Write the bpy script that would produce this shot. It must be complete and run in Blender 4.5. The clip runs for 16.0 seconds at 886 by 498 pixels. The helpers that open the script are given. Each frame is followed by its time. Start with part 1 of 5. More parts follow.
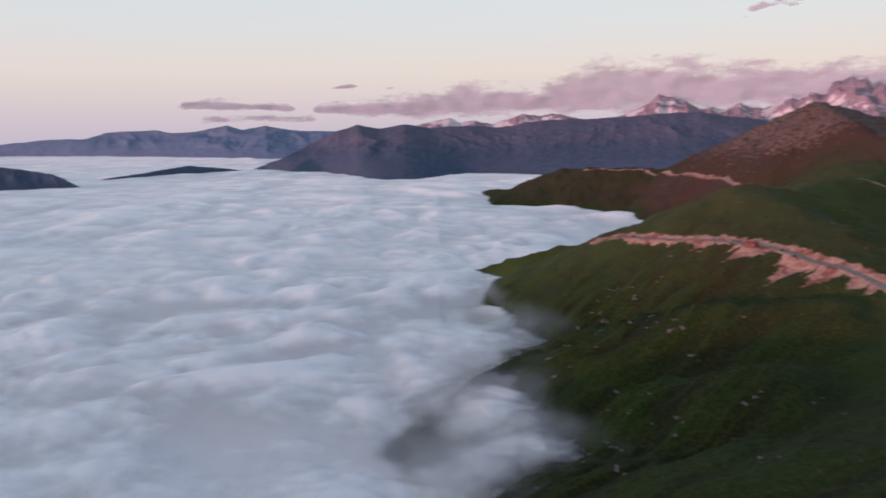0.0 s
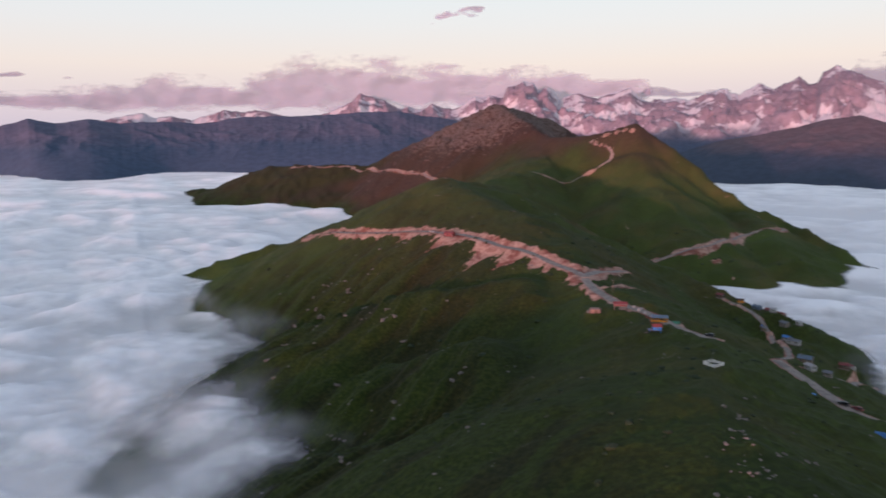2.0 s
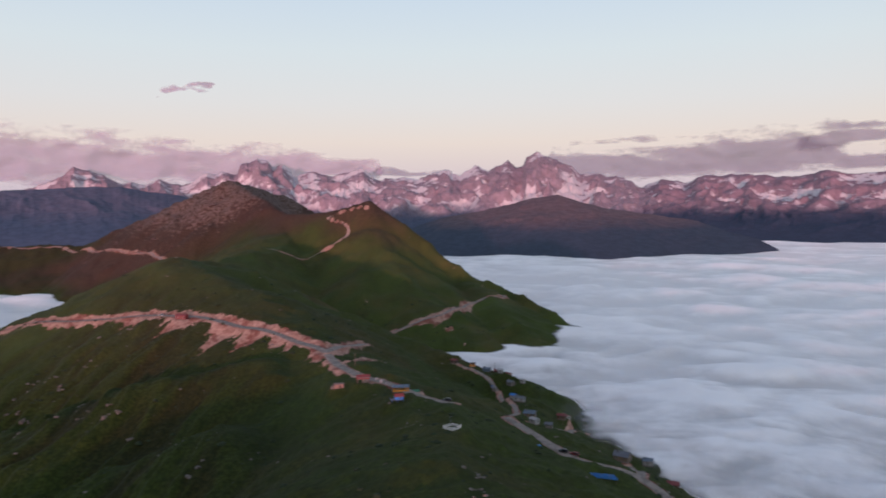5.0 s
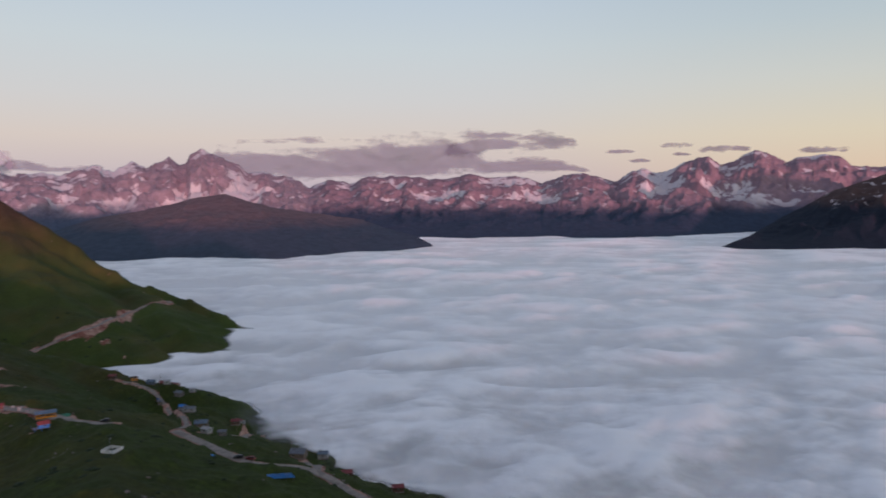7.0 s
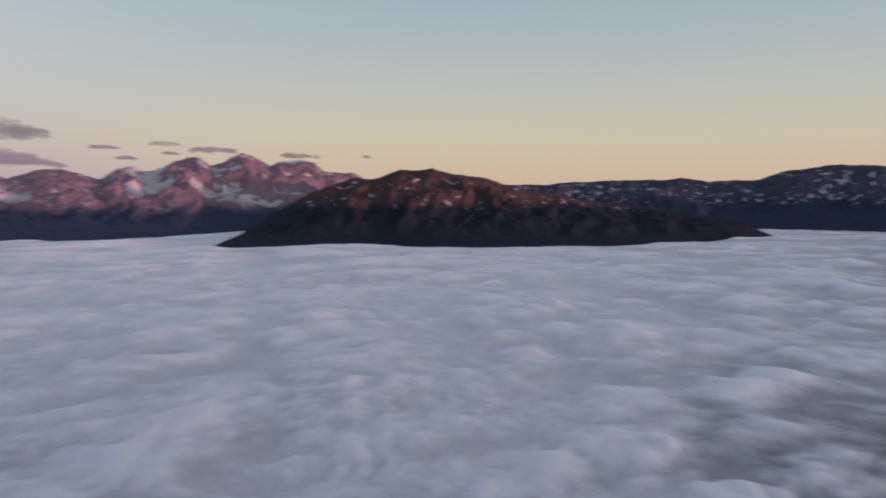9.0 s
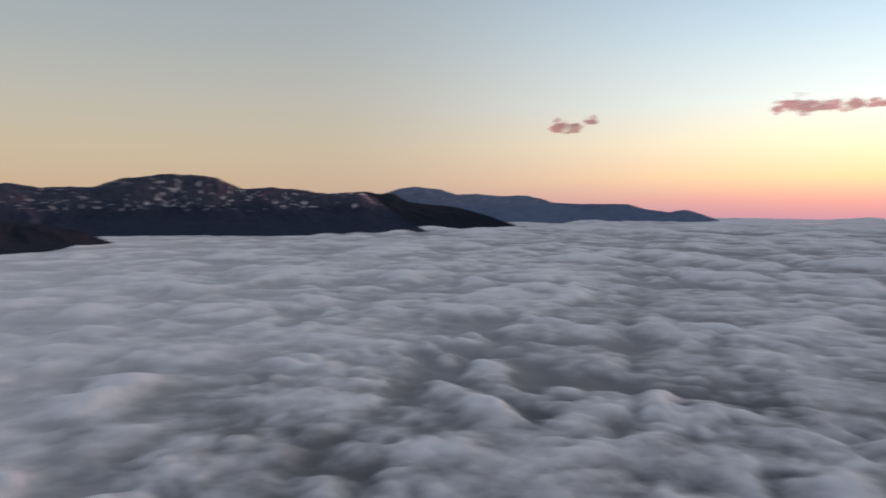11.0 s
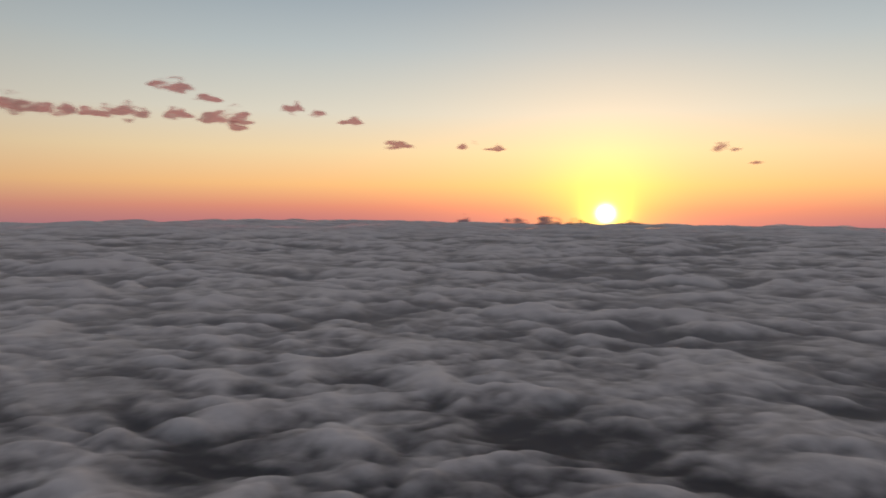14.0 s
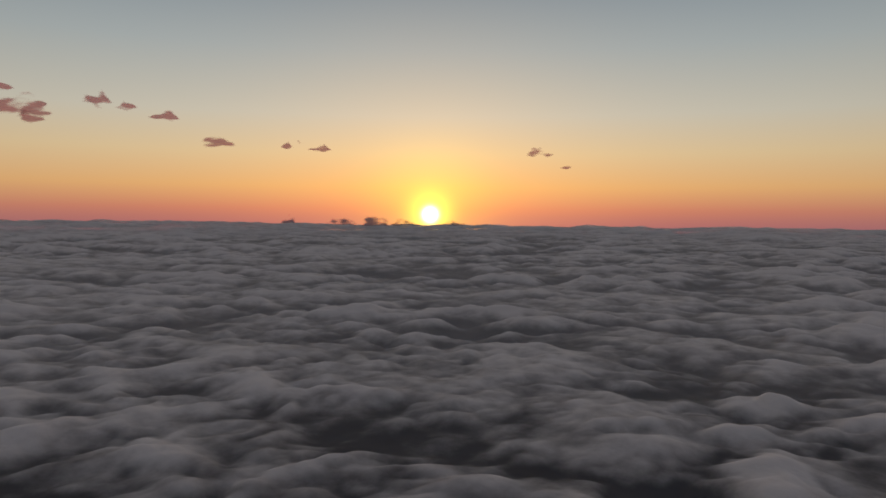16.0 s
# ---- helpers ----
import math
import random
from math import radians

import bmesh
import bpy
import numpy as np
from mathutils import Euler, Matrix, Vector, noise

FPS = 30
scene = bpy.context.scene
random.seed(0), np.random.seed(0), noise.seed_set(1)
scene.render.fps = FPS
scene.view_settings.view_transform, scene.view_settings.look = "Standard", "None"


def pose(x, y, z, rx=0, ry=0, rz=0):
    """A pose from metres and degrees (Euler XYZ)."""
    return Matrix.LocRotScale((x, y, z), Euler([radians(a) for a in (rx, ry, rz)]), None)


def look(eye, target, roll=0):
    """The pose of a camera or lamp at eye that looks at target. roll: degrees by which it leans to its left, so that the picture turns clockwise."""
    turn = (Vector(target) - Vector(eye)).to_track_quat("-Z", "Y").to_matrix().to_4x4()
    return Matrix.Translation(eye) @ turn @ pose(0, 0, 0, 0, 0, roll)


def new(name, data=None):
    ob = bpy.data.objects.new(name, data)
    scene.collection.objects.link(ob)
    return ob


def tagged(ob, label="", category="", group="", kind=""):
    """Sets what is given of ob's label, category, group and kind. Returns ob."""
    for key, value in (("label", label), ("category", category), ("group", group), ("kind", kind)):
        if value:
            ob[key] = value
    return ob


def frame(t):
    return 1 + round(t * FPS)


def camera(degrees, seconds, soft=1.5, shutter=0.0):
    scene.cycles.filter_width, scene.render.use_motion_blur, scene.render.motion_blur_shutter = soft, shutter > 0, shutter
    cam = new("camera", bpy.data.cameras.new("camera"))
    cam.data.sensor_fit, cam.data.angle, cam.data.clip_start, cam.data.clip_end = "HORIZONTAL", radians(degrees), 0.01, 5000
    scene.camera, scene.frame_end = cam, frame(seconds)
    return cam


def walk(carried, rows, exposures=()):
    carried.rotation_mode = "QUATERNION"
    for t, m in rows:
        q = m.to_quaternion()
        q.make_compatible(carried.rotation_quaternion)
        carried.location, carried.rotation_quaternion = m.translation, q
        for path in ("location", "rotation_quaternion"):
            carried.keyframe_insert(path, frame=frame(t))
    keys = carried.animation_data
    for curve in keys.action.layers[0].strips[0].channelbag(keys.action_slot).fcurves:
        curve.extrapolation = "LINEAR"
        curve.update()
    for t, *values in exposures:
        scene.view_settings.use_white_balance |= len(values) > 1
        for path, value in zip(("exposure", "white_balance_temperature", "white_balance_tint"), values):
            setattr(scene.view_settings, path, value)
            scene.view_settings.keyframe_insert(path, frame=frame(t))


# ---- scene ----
DEGREES = 64.0
HEIGHT = 160.0  # the camera above the sea of clouds
cam = camera(DEGREES, 16.0, 1.7, 0.5)
PATH = [
    (0.0, pose(0, 0, HEIGHT, 80.98, 0.89, -0.14)),
    (0.5, pose(0, 0, HEIGHT, 80.80, 0.60, -6.17)),
    (1.0, pose(0, 0, HEIGHT, 80.75, 0.66, -8.96)),
    (1.5, pose(0, 0, HEIGHT, 80.54, 0.43, -18.96)),
    (2.0, pose(0, 0, HEIGHT, 80.50, 0.45, -23.30)),
    (2.5, pose(0, 0, HEIGHT, 80.38, 0.50, -29.47)),
    (3.0, pose(0, 0, HEIGHT, 80.80, 0.55, -29.65)),
    (3.2, pose(0, 0, HEIGHT, 83.20, 0.54, -29.71)),
    (5.3, pose(0, 0, HEIGHT, 86.44, 0.43, -47.23)),
    (5.5, pose(0, 0, HEIGHT, 86.44, 0.46, -49.44)),
    (6.0, pose(0, 0, HEIGHT, 86.37, 0.43, -57.88)),
    (6.5, pose(0, 0, HEIGHT, 86.32, 0.34, -66.17)),
    (7.0, pose(0, 0, HEIGHT, 86.31, 0.28, -70.41)),
    (7.5, pose(0, 0, HEIGHT, 86.25, 0.22, -77.04)),
    (8.0, pose(0, 0, HEIGHT, 86.22, 0.05, -85.86)),
    (8.5, pose(0, 0, HEIGHT, 86.20, -0.04, -97.84)),
    (9.0, pose(0, 0, HEIGHT, 86.30, -0.24, -109.82)),
    (9.5, pose(0, 0, HEIGHT, 86.41, -0.36, -121.72)),
    (10.0, pose(0, 0, HEIGHT, 86.59, -0.46, -133.73)),
    (10.2, pose(0, 0, HEIGHT, 86.68, -0.32, -138.74)),
    (12.3, pose(0, 0, HEIGHT, 86.95, -0.04, -183.61)),
    (12.5, pose(0, 0, HEIGHT, 86.94, -0.20, -184.95)),
    (13.0, pose(0, 0, HEIGHT, 87.04, -0.12, -193.89)),
    (13.5, pose(0, 0, HEIGHT, 87.14, -0.18, -205.61)),
    (14.0, pose(0, 0, HEIGHT, 87.25, -0.37, -217.60)),
    (14.5, pose(0, 0, HEIGHT, 87.31, -0.28, -224.89)),
    (15.0, pose(0, 0, HEIGHT, 87.35, -0.41, -225.83)),
    (15.5, pose(0, 0, HEIGHT, 87.41, -0.46, -231.49)),
    (16.0, pose(0, 0, HEIGHT, 87.43, -0.48, -231.54)),
]
EXPOSURES = [(0.0, 0.0, 6250, 9), (0.7, -0.1, 6250, 9), (1.5, 0.03, 6250, 9), (2.5, 0.3, 6300, 9), (3.0, 0.34, 6300, 9), (5.5, -0.12, 6250, 10), (7.0, -0.28, 6250, 10), (9.0, -0.5, 6250, 9), (10.2, -0.5, 6350, 9),
             (12.5, -0.95, 7600, 17), (14.5, -1.55, 8000, 17), (16.0, -1.85, 8100, 17)]
walk(cam, PATH, EXPOSURES)

# ---- noise and shape helpers ----
RNG = np.random.RandomState(7)
PERM = RNG.permutation(512)
GRAD = np.stack([np.cos(np.arange(64) * math.tau / 64), np.sin(np.arange(64) * math.tau / 64)], 1)


def perlin(x, y, seed=0):
    """Gradient noise of two coordinates, about -0.7 to 0.7, at wavelength 1."""
    xi, yi = np.floor(x).astype(np.int64), np.floor(y).astype(np.int64)
    fx, fy = x - xi, y - yi

    def corner(a, b):
        g = GRAD[PERM[(PERM[(xi + a + seed * 37) & 511] + yi + b) & 511] & 63]
        return g[..., 0] * (fx - a) + g[..., 1] * (fy - b)

    u, v = fx * fx * fx * (fx * (fx * 6 - 15) + 10), fy * fy * fy * (fy * (fy * 6 - 15) + 10)
    low, high = corner(0, 0), corner(0, 1)
    low = low + u * (corner(1, 0) - low)
    high = high + u * (corner(1, 1) - high)
    return low + v * (high - low)


def fbm(x, y, octaves=5, seed=0, gain=0.5):
    total, size = 0, 1.0
    for n in range(octaves):
        total = total + size * perlin(x, y, seed + n)
        x, y, size = x * 2.03 + 11.3, y * 2.03 - 7.1, size * gain
    return total


def ridged(x, y, octaves=5, seed=0, gain=0.5):
    """Crests like mountain ridges, about 0 to 1."""
    total, size, weight = 0, 0.55, 1.0
    for n in range(octaves):
        sharp = np.clip(1 - 1.7 * np.abs(perlin(x, y, seed + n)), 0, 1) ** 2
        total = total + size * sharp * weight
        weight = np.clip(sharp * 1.5, 0, 1)
        x, y, size = x * 2.07 + 5.2, y * 2.07 + 9.4, size * gain
    return total


def pillows(x, y, seed=0):
    """Rounded caps crowded side by side, with soft creases between them; about 0 at the mean."""
    xi, yi = np.floor(x).astype(np.int64), np.floor(y).astype(np.int64)
    crowd = np.zeros(np.shape(x))
    for a in (-1, 0, 1):
        for b in (-1, 0, 1):
            k = PERM[(PERM[(xi + a + seed * 37) & 511] + yi + b) & 511]
            px, py = xi + a + 0.15 + 0.7 * (k & 31) / 31.0, yi + b + 0.15 + 0.7 * (k >> 5 & 15) / 15.0
            crowd = crowd + np.exp(-9.0 * ((x - px) ** 2 + (y - py) ** 2 - 0.12 * (k % 7) / 6.0))
    return 0.12 + np.log(crowd + 1e-4) / 9.0


def smooth(low, high, v):
    s = np.clip((v - low) / (high - low), 0, 1)
    return s * s * (3 - 2 * s)


def polar(azimuth, reach):
    """Plan coordinates of a bearing (degrees, clockwise from +y) and a distance from the origin."""
    a = np.radians(azimuth)
    return np.sin(a) * reach, np.cos(a) * reach


def grid_mesh(name, x, y, z, wrap=False):
    """A mesh over a grid of points; wrap joins the first axis to itself."""
    n, m = x.shape
    i = np.arange(n if wrap else n - 1)[:, None]
    j = np.arange(m - 1)[None]
    k = (i + 1) % n
    quads = np.stack([i * m + j, i * m + j + 1, k * m + j + 1, k * m + j], -1).reshape(-1, 4)
    me = bpy.data.meshes.new(name)
    me.vertices.add(n * m)
    me.vertices.foreach_set("co", np.stack([x, y, z], -1).astype(np.float32).ravel())
    me.loops.add(quads.size)
    me.loops.foreach_set("vertex_index", quads.astype(np.int32).ravel())
    me.polygons.add(len(quads))
    me.polygons.foreach_set("loop_start", (np.arange(len(quads)) * 4).astype(np.int32))
    me.update(calc_edges=True)
    me.polygons.foreach_set("use_smooth", np.ones(len(quads), bool))
    return me


def add_field(me, name, values):
    me.attributes.new(name, "FLOAT", "POINT").data.foreach_set("value", np.asarray(values, np.float32).ravel())


# ---- light ----
SUN_AZ, SUN_EL = 230.5, 1.0


def lin(r, g, b, gain=1.0):
    """An sRGB colour of 0 to 255 as linear values."""
    return tuple(gain * (c / 3294.6 if c < 10.3 else ((c / 255 + 0.055) / 1.055) ** 2.4) for c in (r, g, b)) + (1.0,)


def ramp(nodes, stops):
    node = nodes.new("ShaderNodeValToRGB")
    node.color_ramp.interpolation = "LINEAR"
    while len(node.color_ramp.elements) < len(stops):
        node.color_ramp.elements.new(0.5)
    for element, (place, colour) in zip(node.color_ramp.elements, stops):
        element.position, element.color = place, colour
    return node


def calc(nodes, links, operation, a, b=0.0, c=0.0):
    node = nodes.new("ShaderNodeMath")
    node.operation = operation
    for slot, value in zip(node.inputs, (a, b, c)):
        if isinstance(value, (int, float)):
            slot.default_value = value
        else:
            links.new(value, slot)
    return node.outputs[0]


def mix(nodes, links, factor, a, b, blend="MIX"):
    node = nodes.new("ShaderNodeMix")
    node.data_type, node.blend_type = "RGBA", blend
    for slot, value in ((0, factor), (6, a), (7, b)):
        if isinstance(value, (int, float)):
            node.inputs[slot].default_value = value
        elif isinstance(value, tuple):
            node.inputs[slot].default_value = value if len(value) == 4 else (*value, 1)
        else:
            links.new(value, node.inputs[slot])
    return node.outputs[2]


def height_stop(degrees):
    return (math.sin(radians(degrees)) + 0.05) / 1.05


world = bpy.data.worlds.new("sky")
scene.world = world
world.use_nodes = True
wn, wl = world.node_tree.nodes, world.node_tree.links
wn.clear()
sx, sy = polar(SUN_AZ, 1.0)
direction = wn.new("ShaderNodeTexCoord").outputs["Generated"]
split = wn.new("ShaderNodeSeparateXYZ")
wl.new(direction, split.inputs[0])
level = calc(wn, wl, "MULTIPLY_ADD", split.outputs[2], 1 / 1.05, 0.05 / 1.05)
MIDDLE = 1.42
east = ramp(wn, [(height_stop(-1), lin(199, 187, 203)), (height_stop(2), lin(211, 199, 207)), (height_stop(5), lin(228, 214, 209)), (height_stop(8), lin(222, 219, 220)), (height_stop(12), lin(215, 222, 226)),
                 (height_stop(18), lin(198, 213, 229)), (height_stop(35), lin(128, 150, 184)), (1.0, lin(106, 128, 164))])
middle = ramp(wn, [(height_stop(-1), lin(196, 168, 158, MIDDLE)), (height_stop(2), lin(206, 182, 158, MIDDLE)), (height_stop(5), lin(202, 190, 168, MIDDLE)), (height_stop(9), lin(188, 188, 181, MIDDLE)), (height_stop(13), lin(170, 180, 184, MIDDLE)), (height_stop(18), lin(156, 170, 182, MIDDLE)),
                   (height_stop(35), lin(128, 150, 184)), (1.0, lin(106, 128, 164))])
wl.new(level, middle.inputs[0])
WEST = 3.1
west = ramp(wn, [(height_stop(-1), lin(160, 106, 128, WEST)), (height_stop(0.6), lin(200, 134, 122, WEST)), (height_stop(2.4), lin(224, 184, 134, WEST)), (height_stop(5), lin(216, 205, 174, WEST)), (height_stop(8), lin(194, 205, 203, WEST)),
                 (height_stop(13), lin(158, 182, 197, WEST)), (height_stop(19), lin(116, 145, 170, WEST)), (height_stop(38), lin(149, 126, 114, WEST * 1.05)), (1.0, lin(142, 139, 152))])
wl.new(level, east.inputs[0])
wl.new(level, west.inputs[0])
flat = wn.new("ShaderNodeCombineXYZ")
wl.new(split.outputs[0], flat.inputs[0])
wl.new(split.outputs[1], flat.inputs[1])
flat_unit = wn.new("ShaderNodeVectorMath")
flat_unit.operation = "NORMALIZE"
wl.new(flat.outputs[0], flat_unit.inputs[0])
toward = wn.new("ShaderNodeVectorMath")
toward.operation = "DOT_PRODUCT"
wl.new(flat_unit.outputs[0], toward.inputs[0])
toward.inputs[1].default_value = (sx, sy, 0)
side = wn.new("ShaderNodeMapRange")
side.interpolation_type = "SMOOTHSTEP"
wl.new(toward.outputs["Value"], side.inputs[0])
side.inputs[1].default_value, side.inputs[2].default_value = 0.12, 1.1
turning = wn.new("ShaderNodeMapRange")
turning.interpolation_type = "SMOOTHSTEP"
south = wn.new("ShaderNodeVectorMath")
south.operation = "DOT_PRODUCT"
wl.new(flat_unit.outputs[0], south.inputs[0])
south.inputs[1].default_value = (*polar(125.0, 1.0), 0)
wl.new(south.outputs["Value"], turning.inputs[0])
turning.inputs[1].default_value, turning.inputs[2].default_value = 0.58, 1.0
sky = mix(wn, wl, turning.outputs[0], east.outputs[0], middle.outputs[0])
sky = mix(wn, wl, side.outputs[0], sky, west.outputs[0])
# the real sky's own glow, at a small share
nishita = wn.new("ShaderNodeTexSky")
nishita.sky_type, nishita.sun_disc = "NISHITA", False
nishita.sun_elevation, nishita.sun_rotation = radians(SUN_EL), radians(SUN_AZ)
sky = mix(wn, wl, 0.06, sky, nishita.outputs[0], "ADD")
# the sun's disc on the horizon and the glow round it
disc = wn.new("ShaderNodeVectorMath")
disc.operation = "DOT_PRODUCT"
wl.new(direction, disc.inputs[0])
gx, gy = polar(SUN_AZ, math.cos(radians(0.2)))
disc.inputs[1].default_value = (gx, gy, math.sin(radians(0.2)))
near_sun = calc(wn, wl, "MAXIMUM", disc.outputs["Value"], 0.0)
for power, colour in ((40, (0.36, 0.28, 0.09, 1)), (350, (1.25, 1.05, 0.03, 1)), (3000, (4.2, 3.9, 0.4, 1)), (30000, (28, 28, 24, 1))):
    glow = calc(wn, wl, "POWER", near_sun, float(power))
    sky = mix(wn, wl, 1.0, sky, mix(wn, wl, glow, (0, 0, 0, 1), colour), "ADD")
background = wn.new("ShaderNodeBackground")
wl.new(sky, background.inputs[0])
background.inputs[1].default_value = 0.95
wl.new(background.outputs[0], wn.new("ShaderNodeOutputWorld").inputs[0])

sun_data = bpy.data.lights.new("sun", "SUN")
sun_data.energy, sun_data.angle, sun_data.color = 3.5, radians(1.0), (1.0, 0.40, 0.42)
sun = new("sun", sun_data)
sun.matrix_world = look((sx * 100, sy * 100, 100 * math.tan(radians(SUN_EL))), (0, 0, 0))


# ---- materials ----
def material(name):
    ma = bpy.data.materials.new(name)
    ma.use_nodes = True
    nodes, links = ma.node_tree.nodes, ma.node_tree.links
    return ma, nodes, links, nodes["Principled BSDF"]


def noise_at(nodes, links, scale, detail=4.0, rough=0.55, stretch=None, where="Object"):
    tex = nodes.new("ShaderNodeTexNoise")
    tex.inputs["Scale"].default_value, tex.inputs["Detail"].default_value, tex.inputs["Roughness"].default_value = scale, detail, rough
    place = nodes.new("ShaderNodeTexCoord").outputs[where]
    if stretch:
        mapping = nodes.new("ShaderNodeMapping")
        mapping.inputs["Scale"].default_value = stretch
        links.new(place, mapping.inputs[0])
        place = mapping.outputs[0]
    links.new(place, tex.inputs["Vector"])
    return tex.outputs[0]


def between(nodes, links, value, low, high):
    node = nodes.new("ShaderNodeMapRange")
    node.interpolation_type = "SMOOTHSTEP"
    links.new(value, node.inputs[0])
    node.inputs[1].default_value, node.inputs[2].default_value = low, high
    return node.outputs[0]


def field(nodes, name):
    node = nodes.new("ShaderNodeAttribute")
    node.attribute_name = name
    return node.outputs["Fac"]


def bump(nodes, links, bsdf, height, strength, distance):
    node = nodes.new("ShaderNodeBump")
    node.inputs["Strength"].default_value, node.inputs["Distance"].default_value = strength, distance
    links.new(height, node.inputs["Height"])
    links.new(node.outputs[0], bsdf.inputs["Normal"])


def plain(name, colour, rough=0.7, metal=0.0, grain=3.0, vary=0.25, relief=0.0):
    """Paint, timber, metal or cloth with worn, uneven colour."""
    ma, nodes, links, bsdf = material(name)
    dark = tuple(c * (1 - vary) for c in colour)
    light = tuple(min(1, c * (1 + vary)) for c in colour)
    coarse = between(nodes, links, noise_at(nodes, links, grain, 5), 0.35, 0.65)
    shade = mix(nodes, links, coarse, dark, light)
    links.new(shade, bsdf.inputs["Base Color"])
    bsdf.inputs["Roughness"].default_value, bsdf.inputs["Metallic"].default_value = rough, metal
    if relief:
        bump(nodes, links, bsdf, noise_at(nodes, links, grain * 4, 5), 0.5, relief)
    return ma


def cloud_material(name, most=1.0, mist=False):
    """Soft white cloud: scatters light, lets some through, and frays where it is thin."""
    ma, nodes, links, bsdf = material(name)
    tone = between(nodes, links, noise_at(nodes, links, 0.012, 4), 0.3, 0.7)
    colour = mix(nodes, links, tone, (0.91, 0.895, 0.89), (0.95, 0.93, 0.92))
    links.new(colour, bsdf.inputs["Base Color"])
    bsdf.inputs["Roughness"].default_value = 1.0
    bsdf.inputs["Specular IOR Level"].default_value = 0.0
    bsdf.subsurface_method = "RANDOM_WALK"
    bsdf.inputs["Subsurface Weight"].default_value = 0.0 if mist else 1.0
    # droplets throw low light on along its way: bright at grazing angles
    bsdf.inputs["Sheen Weight"].default_value = 0.0 if mist else 0.3
    bsdf.inputs["Sheen Roughness"].default_value = 0.45
    bsdf.inputs["Subsurface Radius"].default_value = (1.0, 1.0, 1.0)
    bsdf.inputs["Subsurface Scale"].default_value = 9.0
    bump(nodes, links, bsdf, noise_at(nodes, links, 0.065, 4, 0.5), 0.28, 5.0)
    wisp = noise_at(nodes, links, 0.020 if mist else 0.026, 6, 0.62)
    thick = calc(nodes, links, "MULTIPLY_ADD", wisp, 2.4 if mist else 1.5, -1.2 if mist else -0.75)
    if mist:
        edge = field(nodes, "thickness")
        thin = calc(nodes, links, "MULTIPLY", between(nodes, links, edge, -0.9, 0.5), calc(nodes, links, "SUBTRACT", 1.0, between(nodes, links, edge, 0.8, 2.4)))
        alpha = calc(nodes, links, "MULTIPLY", thin, between(nodes, links, thick, -0.35, 0.7))
    else:
        alpha = between(nodes, links, calc(nodes, links, "ADD", field(nodes, "thickness"), thick), -0.15, 1.1)
        # troughs turn see-through over the dark valley, standing in for their shade
        heap = calc(nodes, links, "ADD", field(nodes, "heap"), calc(nodes, links, "MULTIPLY_ADD", noise_at(nodes, links, 0.024, 6, 0.58), 1.3, -0.65))
        thin = calc(nodes, links, "SUBTRACT", 1.0, between(nodes, links, heap, -0.65, 0.40))
        alpha = calc(nodes, links, "MULTIPLY", alpha, calc(nodes, links, "MULTIPLY_ADD", calc(nodes, links, "MULTIPLY", thin, field(nodes, "trough_dark")), -1.0, 1.0))
    glow = nodes.new("ShaderNodeBsdfTranslucent")
    glow.inputs[0].default_value = (0.86, 0.84, 0.84, 1)
    both = nodes.new("ShaderNodeMixShader")
    both.inputs[0].default_value = 0.5 if mist else 0.0
    clear = nodes.new("ShaderNodeBsdfTransparent")
    show = nodes.new("ShaderNodeMixShader")
    links.new(calc(nodes, links, "MULTIPLY", alpha, most), show.inputs[0])
    links.new(bsdf.outputs[0], both.inputs[1])
    links.new(glow.outputs[0], both.inputs[2])
    links.new(clear.outputs[0], show.inputs[1])
    links.new(both.outputs[0], show.inputs[2])
    links.new(show.outputs[0], nodes["Material Output"].inputs[0])
    return ma


def sky_cloud_material(name, most, share, colour=(0.33, 0.34, 0.43, 1)):
    ma, nodes, links, bsdf = material(name)
    bsdf.inputs["Base Color"].default_value = colour
    bsdf.inputs["Roughness"].default_value = 1.0
    bsdf.inputs["Specular IOR Level"].default_value = 0.0
    through_ = nodes.new("ShaderNodeBsdfTranslucent")
    through_.inputs[0].default_value = (0.72, 0.44, 0.44, 1)
    both = nodes.new("ShaderNodeMixShader")
    both.inputs[0].default_value = share
    clear = nodes.new("ShaderNodeBsdfTransparent")
    show = nodes.new("ShaderNodeMixShader")
    fray = noise_at(nodes, links, 0.015, 3, 0.5)
    dense = calc(nodes, links, "ADD", field(nodes, "thickness"), calc(nodes, links, "MULTIPLY_ADD", fray, 0.5, -0.25))
    links.new(calc(nodes, links, "MULTIPLY", between(nodes, links, dense, -0.15, 0.95), most), show.inputs[0])
    links.new(bsdf.outputs[0], both.inputs[1])
    links.new(through_.outputs[0], both.inputs[2])
    links.new(clear.outputs[0], show.inputs[1])
    links.new(both.outputs[0], show.inputs[2])
    links.new(show.outputs[0], nodes["Material Output"].inputs[0])
    return ma


